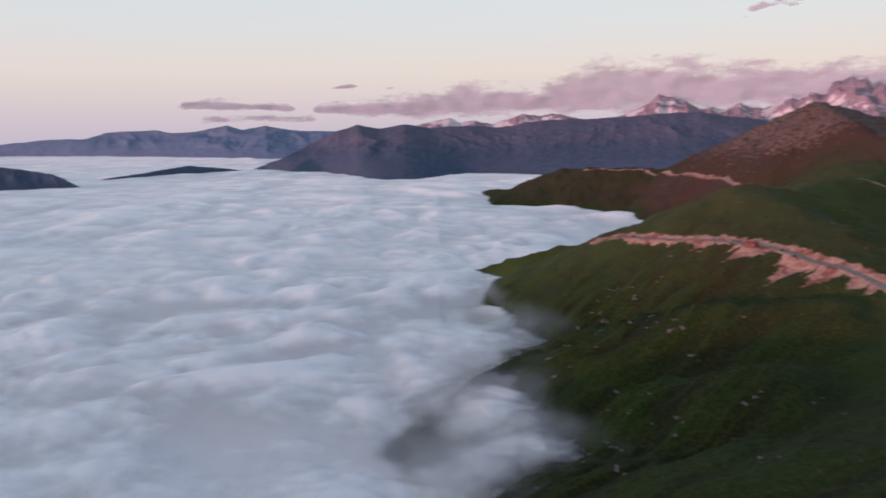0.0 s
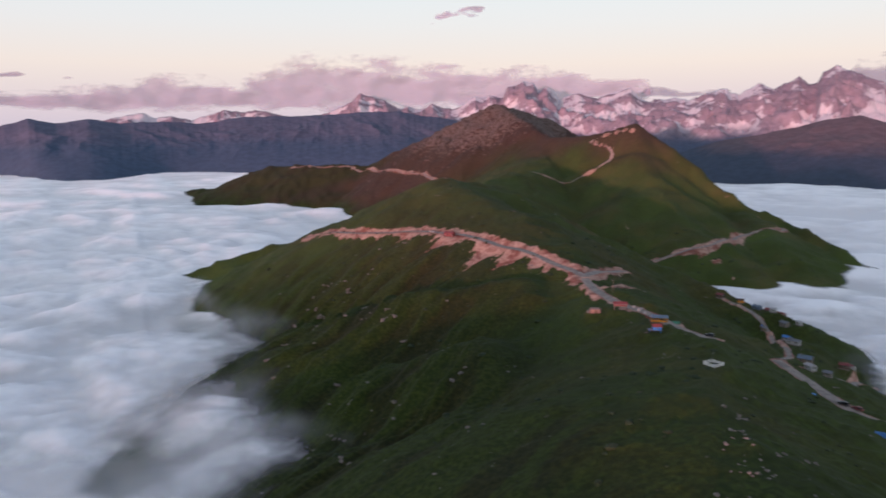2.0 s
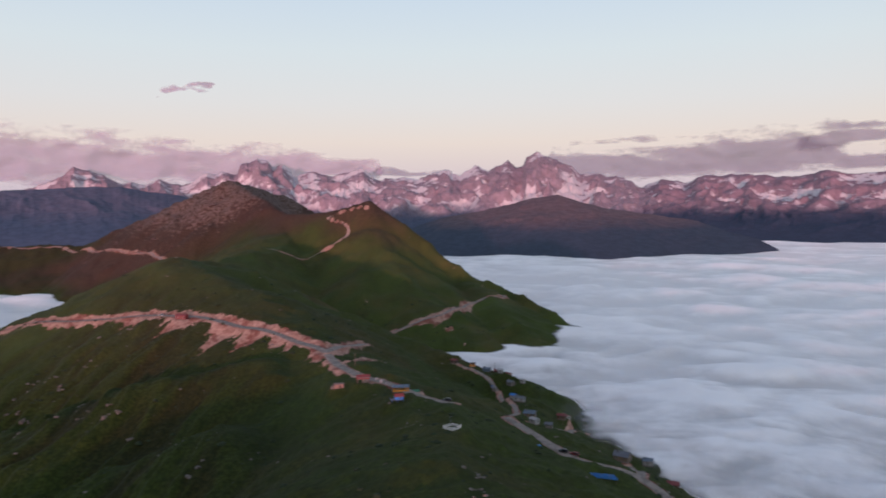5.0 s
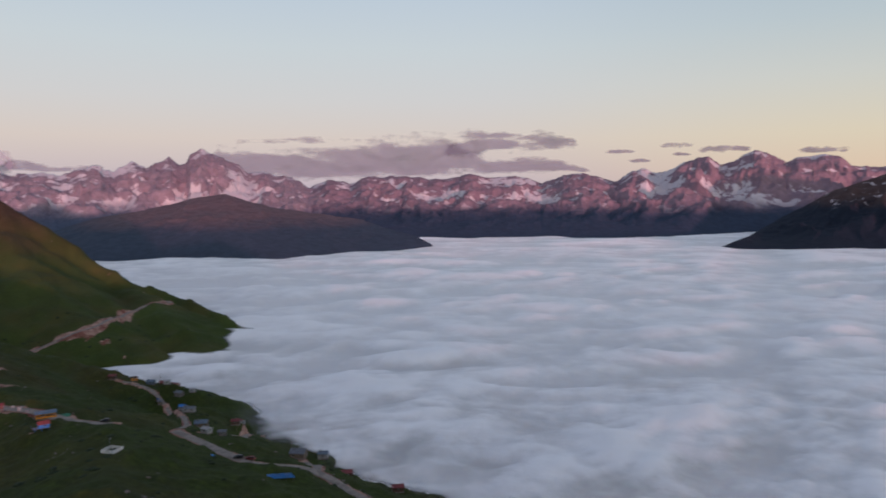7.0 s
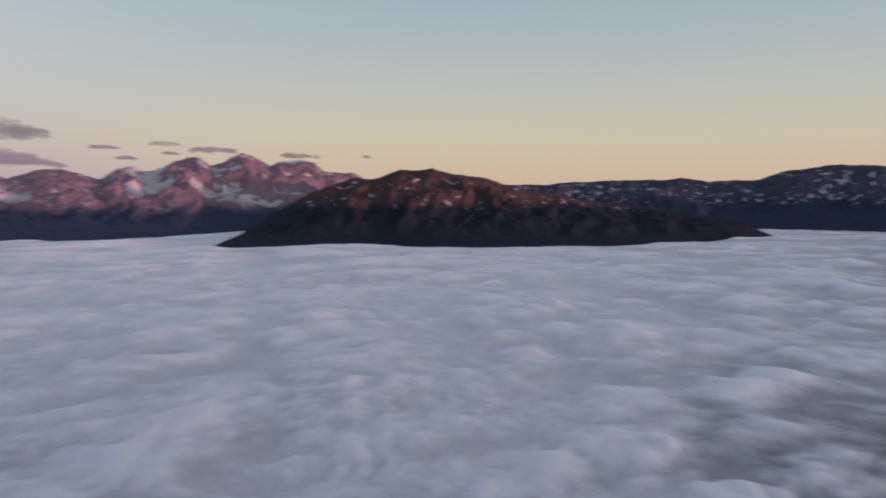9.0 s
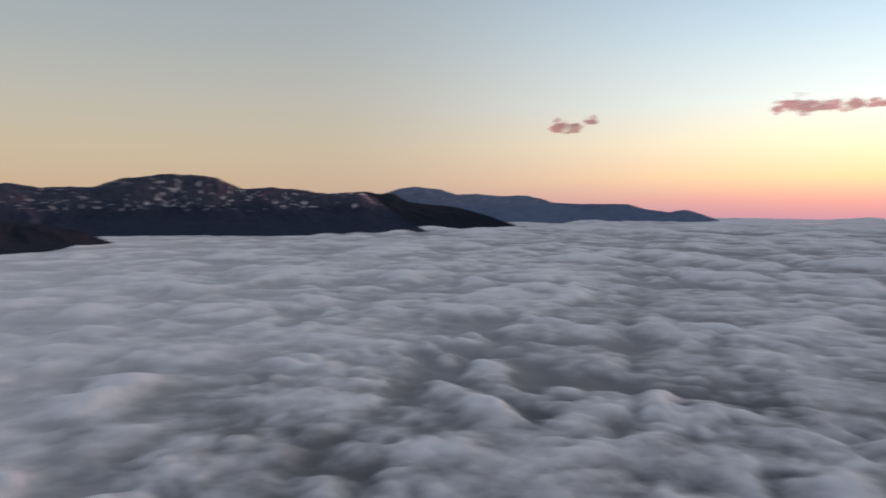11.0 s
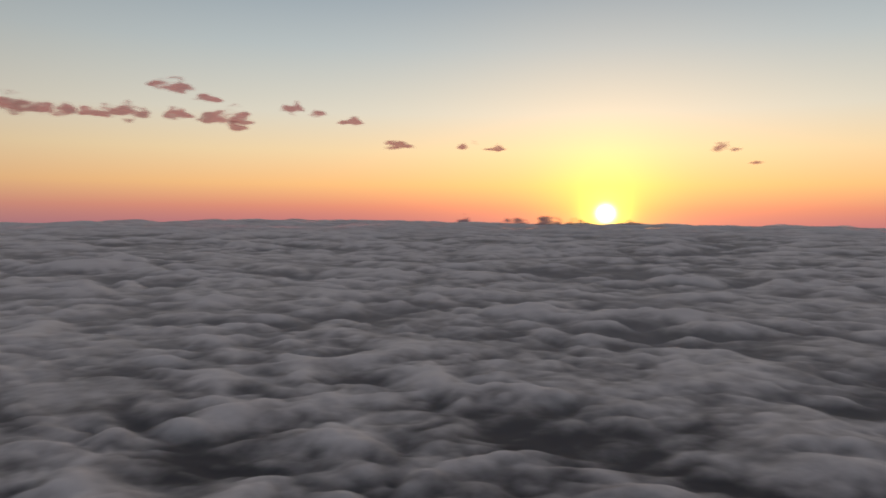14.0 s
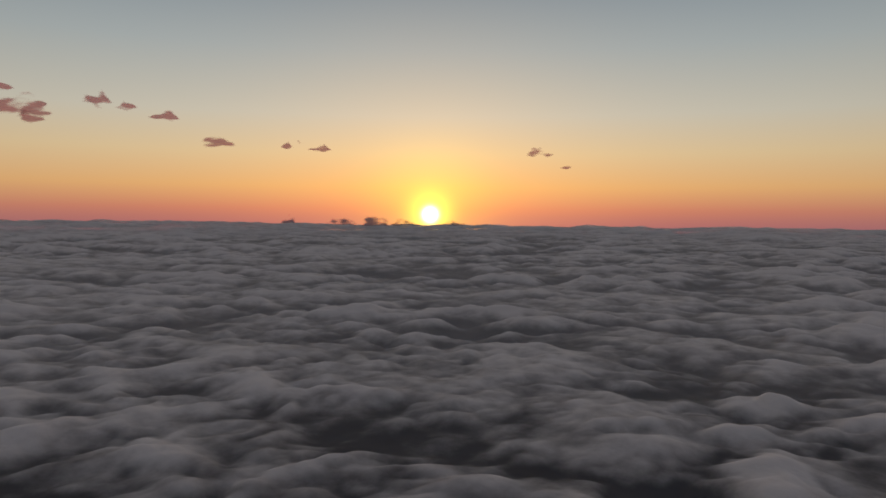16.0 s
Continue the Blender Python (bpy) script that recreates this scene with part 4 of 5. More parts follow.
# ---- road surfaces ----
GRAVEL = plain("pale_gravel", (0.23, 0.20, 0.175), 0.95, 0, 0.35, 0.22, 0.15)
DUST = plain("pink_dust", (0.36, 0.265, 0.225), 0.95, 0, 0.3, 0.22, 0.15)


def road_surface(name, line, tall, width, ma, label):
    """A worn gravel band with two wheel ruts and soft shoulders."""
    d = np.gradient(line, axis=0)
    side_ = np.stack([d[:, 1], -d[:, 0]], 1) / np.linalg.norm(d, axis=1)[:, None]
    across = np.array([-0.5, -0.38, -0.22, 0.0, 0.22, 0.38, 0.5])
    lift = np.array([0.0, 0.22, 0.14, 0.24, 0.14, 0.22, 0.0])
    wander = 1 + 0.35 * perlin(np.arange(len(line)) / 5.0, np.zeros(len(line)), 3)
    x = line[:, 0:1] + side_[:, 0:1] * across * width * wander[:, None]
    y = line[:, 1:2] + side_[:, 1:2] * across * width * wander[:, None]
    me = grid_mesh(name, x, y, tall[:, None] + lift + 0.12)
    me.materials.append(ma)
    return tagged(new(name, me), label, "road", kind="structure")


for n, (name, line, tall, width, uphill, downhill) in enumerate(ROAD_LINES):
    pink = name in ("far", "heath", "summit")
    road_surface("road_%d" % (n + 1), line, tall, width, DUST if pink else GRAVEL, "pink dirt track cut into the slope" if pink else "pale gravel track across the grass")


# ---- building helpers ----
def part(name, bm, ma, parent=None, label=""):
    me = bpy.data.meshes.new(name)
    bmesh.ops.recalc_face_normals(bm, faces=bm.faces)
    bm.to_mesh(me)
    bm.free()
    me.materials.append(ma)
    ob = new(name, me)
    ob.parent = parent
    if label:
        tagged(ob, label)
    return ob


def share(name, me, parent, place, turn=0.0, tilt=0.0):
    """A further piece on an existing mesh."""
    ob = new(name, me)
    ob.parent = parent
    ob.matrix_basis = Matrix.Translation(place) @ Matrix.Rotation(turn, 4, "Z") @ Matrix.Rotation(tilt, 4, "X")
    return ob


def box(bm, x, y, z, w, d, h, bevel=0.0):
    """A block with its base centre at x, y, z."""
    made = bmesh.ops.create_cube(bm, size=1, matrix=Matrix.Translation((x, y, z + h / 2)) @ Matrix.Diagonal((w, d, h, 1)))
    if bevel:
        edges = list({e for v in made["verts"] for e in v.link_edges})
        bmesh.ops.bevel(bm, geom=edges, offset=bevel, segments=2, affect="EDGES")
    return bm


def rod(bm, x, y, z, radius, h, sides=8, top=None):
    bmesh.ops.create_cone(bm, cap_ends=True, segments=sides, radius1=radius, radius2=radius if top is None else top, depth=h, matrix=Matrix.Translation((x, y, z + h / 2)))
    return bm


def fresh():
    return bmesh.new()


def thing(name, x, y, turn, label, category, group="", sink=0.0, size=4.0):
    """An empty on the ground that parents the parts of a thing; z is the lowest ground under it."""
    a, b = np.meshgrid((-size / 2, 0, size / 2), (-size / 2, 0, size / 2))
    low = float(shaped_ground(x + a.ravel(), y + b.ravel())[0].min())
    ob = new(name)
    ob.matrix_basis = pose(x, y, low - sink, 0, 0, turn)
    return tagged(ob, label, category, group)


def gable(bm, w, d, base, rise, over=0.35, thick=0.14):
    """Two roof slopes along x, with eaves and thickness."""
    hw, hd = w / 2 + over, d / 2 + over
    drop = rise / (d / 2) * over
    for s in (-1, 1):
        v = [bm.verts.new(p) for p in ((-hw, 0, base + rise), (hw, 0, base + rise), (hw, s * hd, base - drop), (-hw, s * hd, base - drop),
                                       (-hw, 0, base + rise + thick), (hw, 0, base + rise + thick), (hw, s * hd, base - drop + thick), (-hw, s * hd, base - drop + thick))]
        for q in ((0, 1, 2, 3), (4, 5, 6, 7), (0, 1, 5, 4), (1, 2, 6, 5), (2, 3, 7, 6), (3, 0, 4, 7)):
            bm.faces.new([v[i] for i in q])
    return bm


def gable_walls(bm, w, d, h, rise):
    hw, hd = w / 2, d / 2
    low = [bm.verts.new((x, y, 0)) for x, y in ((-hw, -hd), (hw, -hd), (hw, hd), (-hw, hd))]
    top = [bm.verts.new((x, y, h)) for x, y in ((-hw, -hd), (hw, -hd), (hw, hd), (-hw, hd))]
    peak = [bm.verts.new((x, 0, h + rise)) for x in (-hw, hw)]
    bm.faces.new(low)
    bm.faces.new((low[0], low[1], top[1], top[0]))
    bm.faces.new((low[2], low[3], top[3], top[2]))
    bm.faces.new((low[1], low[2], top[2], peak[1], top[1]))
    bm.faces.new((low[3], low[0], top[0], peak[0], top[3]))
    bm.faces.new((top[0], top[1], peak[1], peak[0]))
    bm.faces.new((top[2], top[3], peak[0], peak[1]))
    return bm


PAINT = {
    "red": plain("faded_red_metal", (0.17, 0.035, 0.035), 0.6, 0, 1.2, 0.3), "brown": plain("dark_brown_timber", (0.085, 0.05, 0.035), 0.85, 0, 1.5, 0.35),
    "blue": plain("bright_blue_paint", (0.03, 0.16, 0.46), 0.6, 0, 1.2, 0.2), "tarp": plain("blue_tarpaulin", (0.012, 0.17, 0.50), 0.45, 0, 0.8, 0.18, 0.03),
    "grey": plain("weathered_grey_metal", (0.15, 0.16, 0.18), 0.55, 0.3, 0.9, 0.25), "slate": plain("blue_grey_roofing", (0.11, 0.15, 0.20), 0.6, 0.1, 0.9, 0.25),
    "white": plain("chalky_white_paint", (0.30, 0.30, 0.30), 0.75, 0, 1.0, 0.15), "orange": plain("orange_timber", (0.55, 0.21, 0.02), 0.7, 0, 1.3, 0.25),
    "stone": plain("grey_rubble_stone", (0.16, 0.145, 0.13), 0.95, 0, 1.0, 0.35, 0.06), "green": plain("green_netting", (0.02, 0.16, 0.08), 0.8, 0, 1.0, 0.25),
    "pinkstone": plain("pink_plaster", (0.28, 0.17, 0.14), 0.9, 0, 1.0, 0.25, 0.03), "dark": plain("dark_glass", (0.02, 0.024, 0.03), 0.2, 0, 2.0, 0.2),
    "rubber": plain("black_rubber", (0.02, 0.02, 0.02), 0.9), "chrome": plain("bright_metal", (0.55, 0.55, 0.56), 0.3, 1.0), "black": plain("black_car_paint", (0.02, 0.021, 0.026), 0.35),
    "fence": plain("fresh_white_paint", (0.66, 0.66, 0.65), 0.6, 0, 1.0, 0.1), "timber": plain("bleached_timber", (0.15, 0.115, 0.085), 0.85, 0, 1.4, 0.3),
}
DOOR_MESH = box(fresh(), 0, 0, 0, 0.9, 0.08, 2.0, 0.02)
door_me = bpy.data.meshes.new("door")
DOOR_MESH.to_mesh(door_me)
door_me.materials.append(PAINT["brown"])
pane_bm = box(fresh(), 0, 0, 0, 0.9, 0.06, 0.9, 0.02)
pane_me = bpy.data.meshes.new("window")
pane_bm.to_mesh(pane_me)
pane_me.materials.append(PAINT["dark"])
trim_bm = fresh()
for bx, bz, bw, bh in ((0, -0.06, 1.06, 0.08), (0, 0.88, 1.06, 0.08), (-0.49, 0, 0.08, 0.9), (0.49, 0, 0.08, 0.9), (0, 0, 0.05, 0.9)):
    box(trim_bm, bx, 0, bz, bw, 0.1, bh)
trim_me = bpy.data.meshes.new("window_frame")
trim_bm.to_mesh(trim_me)
trim_me.materials.append(PAINT["white"])


def house(x, y, turn, w, d, h, rise, wall, roof, label, chimney=False, group="village houses"):
    """A small mountain house: rubble base, walls, gabled roof, door, windows."""
    base = thing("house", x, y, turn, label, "house", group, size=max(w, d))
    part("foundation", box(fresh(), 0, 0, -1.2, w + 0.3, d + 0.3, 1.9, 0.05), PAINT["stone"], base)
    walls = part("wall", gable_walls(fresh(), w, d, h, rise), PAINT[wall], base)
    walls.location.z = 0.7
    cover = part("roof", gable(fresh(), w, d, h + 0.7, rise), PAINT[roof], base, "%s ridged roof" % {"red": "faded red", "grey": "grey metal", "slate": "blue-grey", "brown": "dark brown", "blue": "bright blue", "white": "pale"}.get(roof, roof))
    part("ridge_cap", box(fresh(), 0, 0, h + rise + 0.8, w + 0.7, 0.35, 0.1, 0.02), PAINT[roof], cover)
    share("door", door_me, base, (w * 0.12, -d / 2 - 0.02, 0.7))
    for s in (-1, 1):
        for n in range(max(1, int(w / 3))):
            wx = -w / 2 + w * (n + 0.5) / max(1, int(w / 3))
            if s < 0 and abs(wx - w * 0.12) < 1.0:
                continue
            pane = share("window", pane_me, base, (wx, s * (d / 2 + 0.01), 0.7 + h * 0.42), 0 if s < 0 else math.pi)
            share("window_frame", trim_me, pane, (0, -0.02, 0))
    for s in (-1, 1):
        pane = share("window", pane_me, base, (s * (w / 2 + 0.01), 0, 0.7 + h * 0.42), s * math.pi / 2)
        share("window_frame", trim_me, pane, (0, -0.02, 0))
    if chimney:
        part("chimney", box(fresh(), w * 0.28, d * 0.15, h + rise * 0.4 + 0.7, 0.6, 0.6, rise * 0.6 + 0.9, 0.04), PAINT["stone"], cover)
    return base


HOUSES = [
    (433, 432, 40, 8, 6, 2.6, 1.6, "brown", "red", "dark timber house with a red-brown roof at the village head", True),
    (441, 418, 35, 7, 5, 2.4, 1.4, "orange", "brown", "small orange-walled house above the mist", False),
    (446, 406, 30, 9, 6, 2.6, 1.6, "slate", "slate", "blue-grey roofed house on the misty edge", True),
    (449, 397, 38, 8, 6, 4.4, 1.6, "brown", "red", "tall timber house with a red roof", True),
    (452, 388, 20, 10, 6, 2.6, 1.6, "pinkstone", "red", "long plastered house with a faded red roof", False),
    (441, 386, 25, 7, 5, 2.4, 1.2, "white", "white", "low whitewashed house with a pale roof", False),
    (424, 378, 40, 5, 4, 2.2, 1.0, "timber", "grey", "little timber shed beside the track", False),
    (438, 372, 30, 9, 6, 2.8, 1.6, "stone", "grey", "stone house with a grey metal roof", True),
    (446, 366, 20, 6, 4, 2.4, 1.1, "white", "white", "small white hut beside the stone house", False),
    (404, 346, 45, 7, 5, 2.6, 1.4, "brown", "brown", "brown timber house below the track", False),
    (394, 332, 40, 7, 5, 2.6, 1.4, "white", "blue", "white house with a bright blue roof", False),
    (386, 320, 20, 12, 5, 2.8, 1.4, "white", "grey", "long white house with a grey roof", True),
    (352, 283, 35, 11, 8, 3.0, 2.2, "timber", "slate", "broad timber house with a blue-grey roof", True),
    (300, 238, 30, 7, 5, 2.6, 1.2, "white", "white", "pale flat-walled house at the fork", False),
    (310, 236, 20, 6, 4, 2.4, 1.0, "stone", "grey", "little stone shed at the fork", False),
    (414, 300, 15, 9, 6, 2.8, 1.5, "white", "red", "white house with a red roof fading into mist", False),
    (386, 283, 25, 8, 5, 2.6, 1.3, "brown", "red", "timber house with a red awning roof near the cloud", False),
    (350, 214, 50, 13, 10, 3.0, 3.0, "timber", "grey", "large house with a steep grey metal roof", True),
    (377, 213, 35, 9, 7, 3.0, 1.8, "white", "slate", "white house with a blue-grey roof by the cloud", True),
    (318, 166, 60, 8, 6, 2.6, 1.6, "brown", "red", "dark red hut on the edge of the cloud", False),
    (337, 146, 60, 9, 6, 2.6, 1.6, "brown", "red", "dark timber hut with a red roof above the cloud", False),
    (326, 178, 50, 6, 4, 2.2, 1.0, "stone", "white", "low pale shed beside the drive", False),
]
for x, y, turn, w, d, h, rise, wall, roof, label, chimney in HOUSES:
    house(x, y, turn + 78 + 25 * math.sin(x), w * 0.66, d * 0.72, h * 0.9, rise * 0.6, wall, roof, label, chimney)


# ---- the plateau's huts ----
def stilt_hut():
    base = thing("stilt_hut", 220, 259, -30, "blue wooden hut on stilts with a dull red roof", "hut", size=6)
    base.scale = (0.75, 0.75, 0.75)
    post = rod(fresh(), 0, 0, 0, 0.11, 2.2)
    first = part("leg", post, PAINT["blue"], base)
    first.location = (-3.4, -1.8, -0.4)
    for px_, py_ in ((0, -1.8), (3.4, -1.8), (-3.4, 1.8), (0, 1.8), (3.4, 1.8)):
        share("leg", first.data, base, (px_, py_, -0.4))
    part("floor", box(fresh(), 0, 0, 1.5, 8.6, 5.0, 0.18, 0.03), PAINT["timber"], base)
    body = part("wall", gable_walls(fresh(), 5.4, 4.0, 2.4, 1.2), PAINT["blue"], base)
    body.location = (1.2, 0, 1.68)
    part("roof", gable(fresh(), 5.6, 4.2, 4.0, 1.3), PAINT["red"], base, "dull red metal roof").location.x = 1.2
    part("railing", box(box(fresh(), -2.9, -2.4, 2.5, 2.8, 0.08, 0.1), -4.25, 0, 2.5, 0.08, 4.8, 0.1), PAINT["blue"], base)
    for n in range(6):
        part("baluster", box(fresh(), -4.2 + n * 0.54, -2.4, 1.68, 0.08, 0.08, 0.85), PAINT["blue"], base)
    share("door", door_me, base, (-1.5, 0, 1.68), -math.pi / 2)
    pane = share("window", pane_me, base, (1.6, -2.01, 2.6))
    share("window_frame", trim_me, pane, (0, -0.02, 0))


def pavilion():
    base = thing("pavilion", 243, 283, -38, "open yellow-railed tea pavilion with a blue-grey roof", "pavilion", size=8)
    base.scale = (0.85, 0.85, 0.85)
    part("deck", box(fresh(), 0, 0, -1.0, 10.4, 6.4, 1.5, 0.05), PAINT["timber"], base)
    part("terrace", box(fresh(), 8.6, -0.6, -0.9, 6.6, 5.6, 1.3, 0.05), PAINT["green"], base, "green-netted terrace")
    first = part("post", box(fresh(), 0, 0, 0.5, 0.22, 0.22, 2.7), PAINT["orange"], base)
    first.location = (-4.8, -2.8, 0)
    for px_ in (-4.8, -2.4, 0, 2.4, 4.8):
        for py_ in (-2.8, 2.8):
            if (px_, py_) != (-4.8, -2.8):
                share("post", first.data, base, (px_, py_, 0))
    rail = part("rail", box(fresh(), 0, 0, 0.7, 9.6, 0.12, 1.0), PAINT["orange"], base, "orange-yellow rail board")
    rail.location.y = -2.8
    share("rail", rail.data, base, (0, 2.8, 0))
    short = part("rail", box(fresh(), 0, 0, 0.7, 0.12, 5.6, 1.0), PAINT["orange"], base)
    short.location.x = -4.8
    part("roof", gable(fresh(), 10.2, 6.2, 3.2, 1.1, 0.2), PAINT["slate"], base, "blue-grey metal roof")
    part("counter", box(fresh(), 1.6, 1.0, 0.5, 3.4, 0.8, 1.0, 0.03), PAINT["brown"], base)
    for n, px_ in enumerate((-3.2, -0.6)):
        part("table", box(box(fresh(), px_, -0.6, 1.2, 1.2, 0.8, 0.06), px_, -0.6, 0.5, 0.12, 0.12, 0.7), PAINT["timber"], base)


def shelter():
    base = thing("roofed_platform", 241, 313, -35, "red-roofed lookout platform on tall thin posts", "platform", size=5)
    first = part("post", box(fresh(), 0, 0, -0.6, 0.2, 0.2, 4.2), PAINT["pinkstone"], base)
    first.location = (-3, -1.2, 0)
    for px_, py_ in ((0, -1.2), (3, -1.2), (-3, 1.2), (0, 1.2), (3, 1.2)):
        share("post", first.data, base, (px_, py_, 0))
    part("platform", box(fresh(), 0, 0, 2.0, 7.0, 3.2, 0.2, 0.03), PAINT["timber"], base)
    part("roof", gable(fresh(), 7.0, 3.2, 3.6, 0.8, 0.4), PAINT["red"], base, "faded red roof")
    part("banner", box(fresh(), 0, -1.55, 2.3, 7.0, 0.06, 0.7), PAINT["red"], base)


def stone_hut():
    base = thing("stone_hut", 230, 321, -30, "pink rubble hut, half ruined, with a flat pale roof", "hut", size=4)
    part("wall", box(fresh(), 0, 0, -0.8, 5.2, 3.6, 2.9, 0.1), PAINT["pinkstone"], base)
    part("roof", box(fresh(), 0, 0, 2.1, 5.8, 4.2, 0.22, 0.05), PAINT["pinkstone"], base)
    part("door", box(fresh(), 0.6, -1.82, 0, 1.0, 0.1, 1.7), PAINT["brown"], base)
    part("lean_to", box(fresh(), -3.4, 0.3, -0.6, 1.8, 2.6, 1.7, 0.08), PAINT["stone"], base)


def site_building():
    base = thing("site_cabin", 243, 551, -60, "red cabin beside the road works", "cabin", size=8)
    part("wall", box(fresh(), 0, 0, -0.4, 9, 5, 3.4, 0.06), PAINT["red"], base)
    part("roof", gable(fresh(), 9, 5, 3.0, 1.2), PAINT["red"], base)
    share("door", door_me, base, (1.2, -2.52, 0.0))
    for px_ in (-3, -1, 3.2):
        pane = share("window", pane_me, base, (px_, -2.51, 1.2))
        share("window_frame", trim_me, pane, (0, -0.02, 0))
    part("step", box(fresh(), 1.2, -3.0, -0.3, 1.4, 0.8, 0.3), PAINT["stone"], base)


stilt_hut()
pavilion()
shelter()
stone_hut()
site_building()


# ---- the fenced mast ----
def fenced_mast():
    side_len = 5.2
    base = thing("picket_fence", 200, 201, 8, "white picket fence round a measuring mast", "fence", size=6)
    post = part("post", box(fresh(), 0, 0, -0.8, 0.16, 0.16, 2.3), PAINT["fence"], base)
    picket = part("picket", box(fresh(), 0, 0, -0.1, 0.13, 0.04, 1.35), PAINT["fence"], base)
    rail = part("rail", box(fresh(), 0, 0, 0, side_len, 0.06, 0.12), PAINT["fence"], base)
    h = side_len / 2
    for n, (cx_, cy_, turn) in enumerate(((0, -h, 0), (h, 0, math.pi / 2), (0, h, 0), (-h, 0, math.pi / 2))):
        m = Matrix.Rotation(turn, 4, "Z")
        for z in (0.25, 0.95):
            share("rail", rail.data, base, (cx_, cy_, z), turn)
        for k in range(17):
            off = m @ Vector((-h + 0.3 + k * (side_len - 0.6) / 16, 0.05, 0))
            share("picket", picket.data, base, (cx_ + off.x, cy_ + off.y, 0), turn)
        corner = m @ Vector((-h, 0, 0))
        share("post", post.data, base, (cx_ + corner.x, cy_ + corner.y, 0))
    for ob in (post, picket, rail):
        ob.location = (0, -h, 0.25 if ob is rail else 0)
    mast = thing("measuring_mast", 201, 203, 0, "thin grey measuring mast inside the white fence", "mast", size=1)
    part("pole", rod(fresh(), 0, 0, 0, 0.07, 4.6), PAINT["grey"], mast)
    part("crossarm", box(fresh(), 0, 0, 4.0, 1.2, 0.06, 0.06), PAINT["grey"], mast)
    part("sensor", box(fresh(), 0.55, 0, 4.06, 0.2, 0.2, 0.3, 0.03), PAINT["white"], mast)
    cabinet = thing("instrument_box", 199, 200, 10, "low dark instrument box inside the fence", "box", size=2)
    part("body", box(fresh(), 0, 0, -0.2, 2.4, 1.0, 0.8, 0.05), PAINT["slate"], cabinet)
    part("lid", box(fresh(), 0, 0, 0.6, 2.5, 1.1, 0.08, 0.02), PAINT["grey"], cabinet)


fenced_mast()


# ---- vehicles ----
def car(x, y, turn, paint, label, tall=1.75):
    base = new("car")
    base.matrix_basis = pose(x, y, ground_at(x, y) + 0.3, 0, 0, turn)
    tagged(base, label, "car")
    bm = box(fresh(), 0, 0, 0.35, 4.5, 1.85, 0.75, 0.14)
    part("body", bm, PAINT[paint], base)
    bm = fresh()
    low = [(-2.1, 0.85), (1.0, 0.85), (1.0, -0.85), (-2.1, -0.85)]
    top = [(-1.85, 0.7), (0.35, 0.7), (0.35, -0.7), (-1.85, -0.7)]
    a = [bm.verts.new((px_, py_, 1.06)) for px_, py_ in low]
    b = [bm.verts.new((px_, py_, tall)) for px_, py_ in top]
    bm.faces.new(b)
    for i in range(4):
        bm.faces.new((a[i], a[(i + 1) % 4], b[(i + 1) % 4], b[i]))
    cabin = part("cabin", bm, PAINT["dark"], base, "dark glazed cabin")
    part("roof", box(fresh(), -0.75, 0, tall - 0.02, 2.2, 1.45, 0.06, 0.02), PAINT[paint], cabin)
    wheel = rod(fresh(), 0, 0, -0.11, 0.36, 0.22, 14)
    first = part("wheel", wheel, PAINT["rubber"], base)
    hub = part("hubcap", rod(fresh(), 0, 0, 0.1, 0.2, 0.04, 10), PAINT["chrome"], first)
    first.matrix_basis = Matrix.Translation((1.4, -0.92, 0.36)) @ Matrix.Rotation(math.pi / 2, 4, "X")
    for px_, py_, s in ((-1.4, -0.92, 1), (1.4, 0.92, -1), (-1.4, 0.92, -1)):
        more = share("wheel", first.data, base, (px_, py_, 0.36), 0, s * math.pi / 2)
        share("hubcap", hub.data, more, (0, 0, 0))
    for s in (-0.65, 0.65):
        part("headlight", box(fresh(), 2.24, s, 0.7, 0.06, 0.35, 0.18, 0.02), PAINT["white"], base)
        part("tail_light", box(fresh(), -2.24, s, 0.75, 0.06, 0.25, 0.22, 0.02), PAINT["red"], base)
    part("bumper", box(fresh(), 2.22, 0, 0.38, 0.12, 1.7, 0.2, 0.03), PAINT["rubber"], base)


car(255, 260, 120, "black", "dark off-road car parked on the gravel track")
car(266, 194, 100, "black", "dark car standing on the lower gravel road")
car(268, 189, 95, "red", "dull red car standing on the lower gravel road", 1.6)
car(237, 577, 125, "white", "white pickup beside the road works")
car(405, 347, 50, "white", "white car parked between the village houses", 1.5)
car(427, 383, 60, "blue", "blue car parked beside the village track", 1.5)


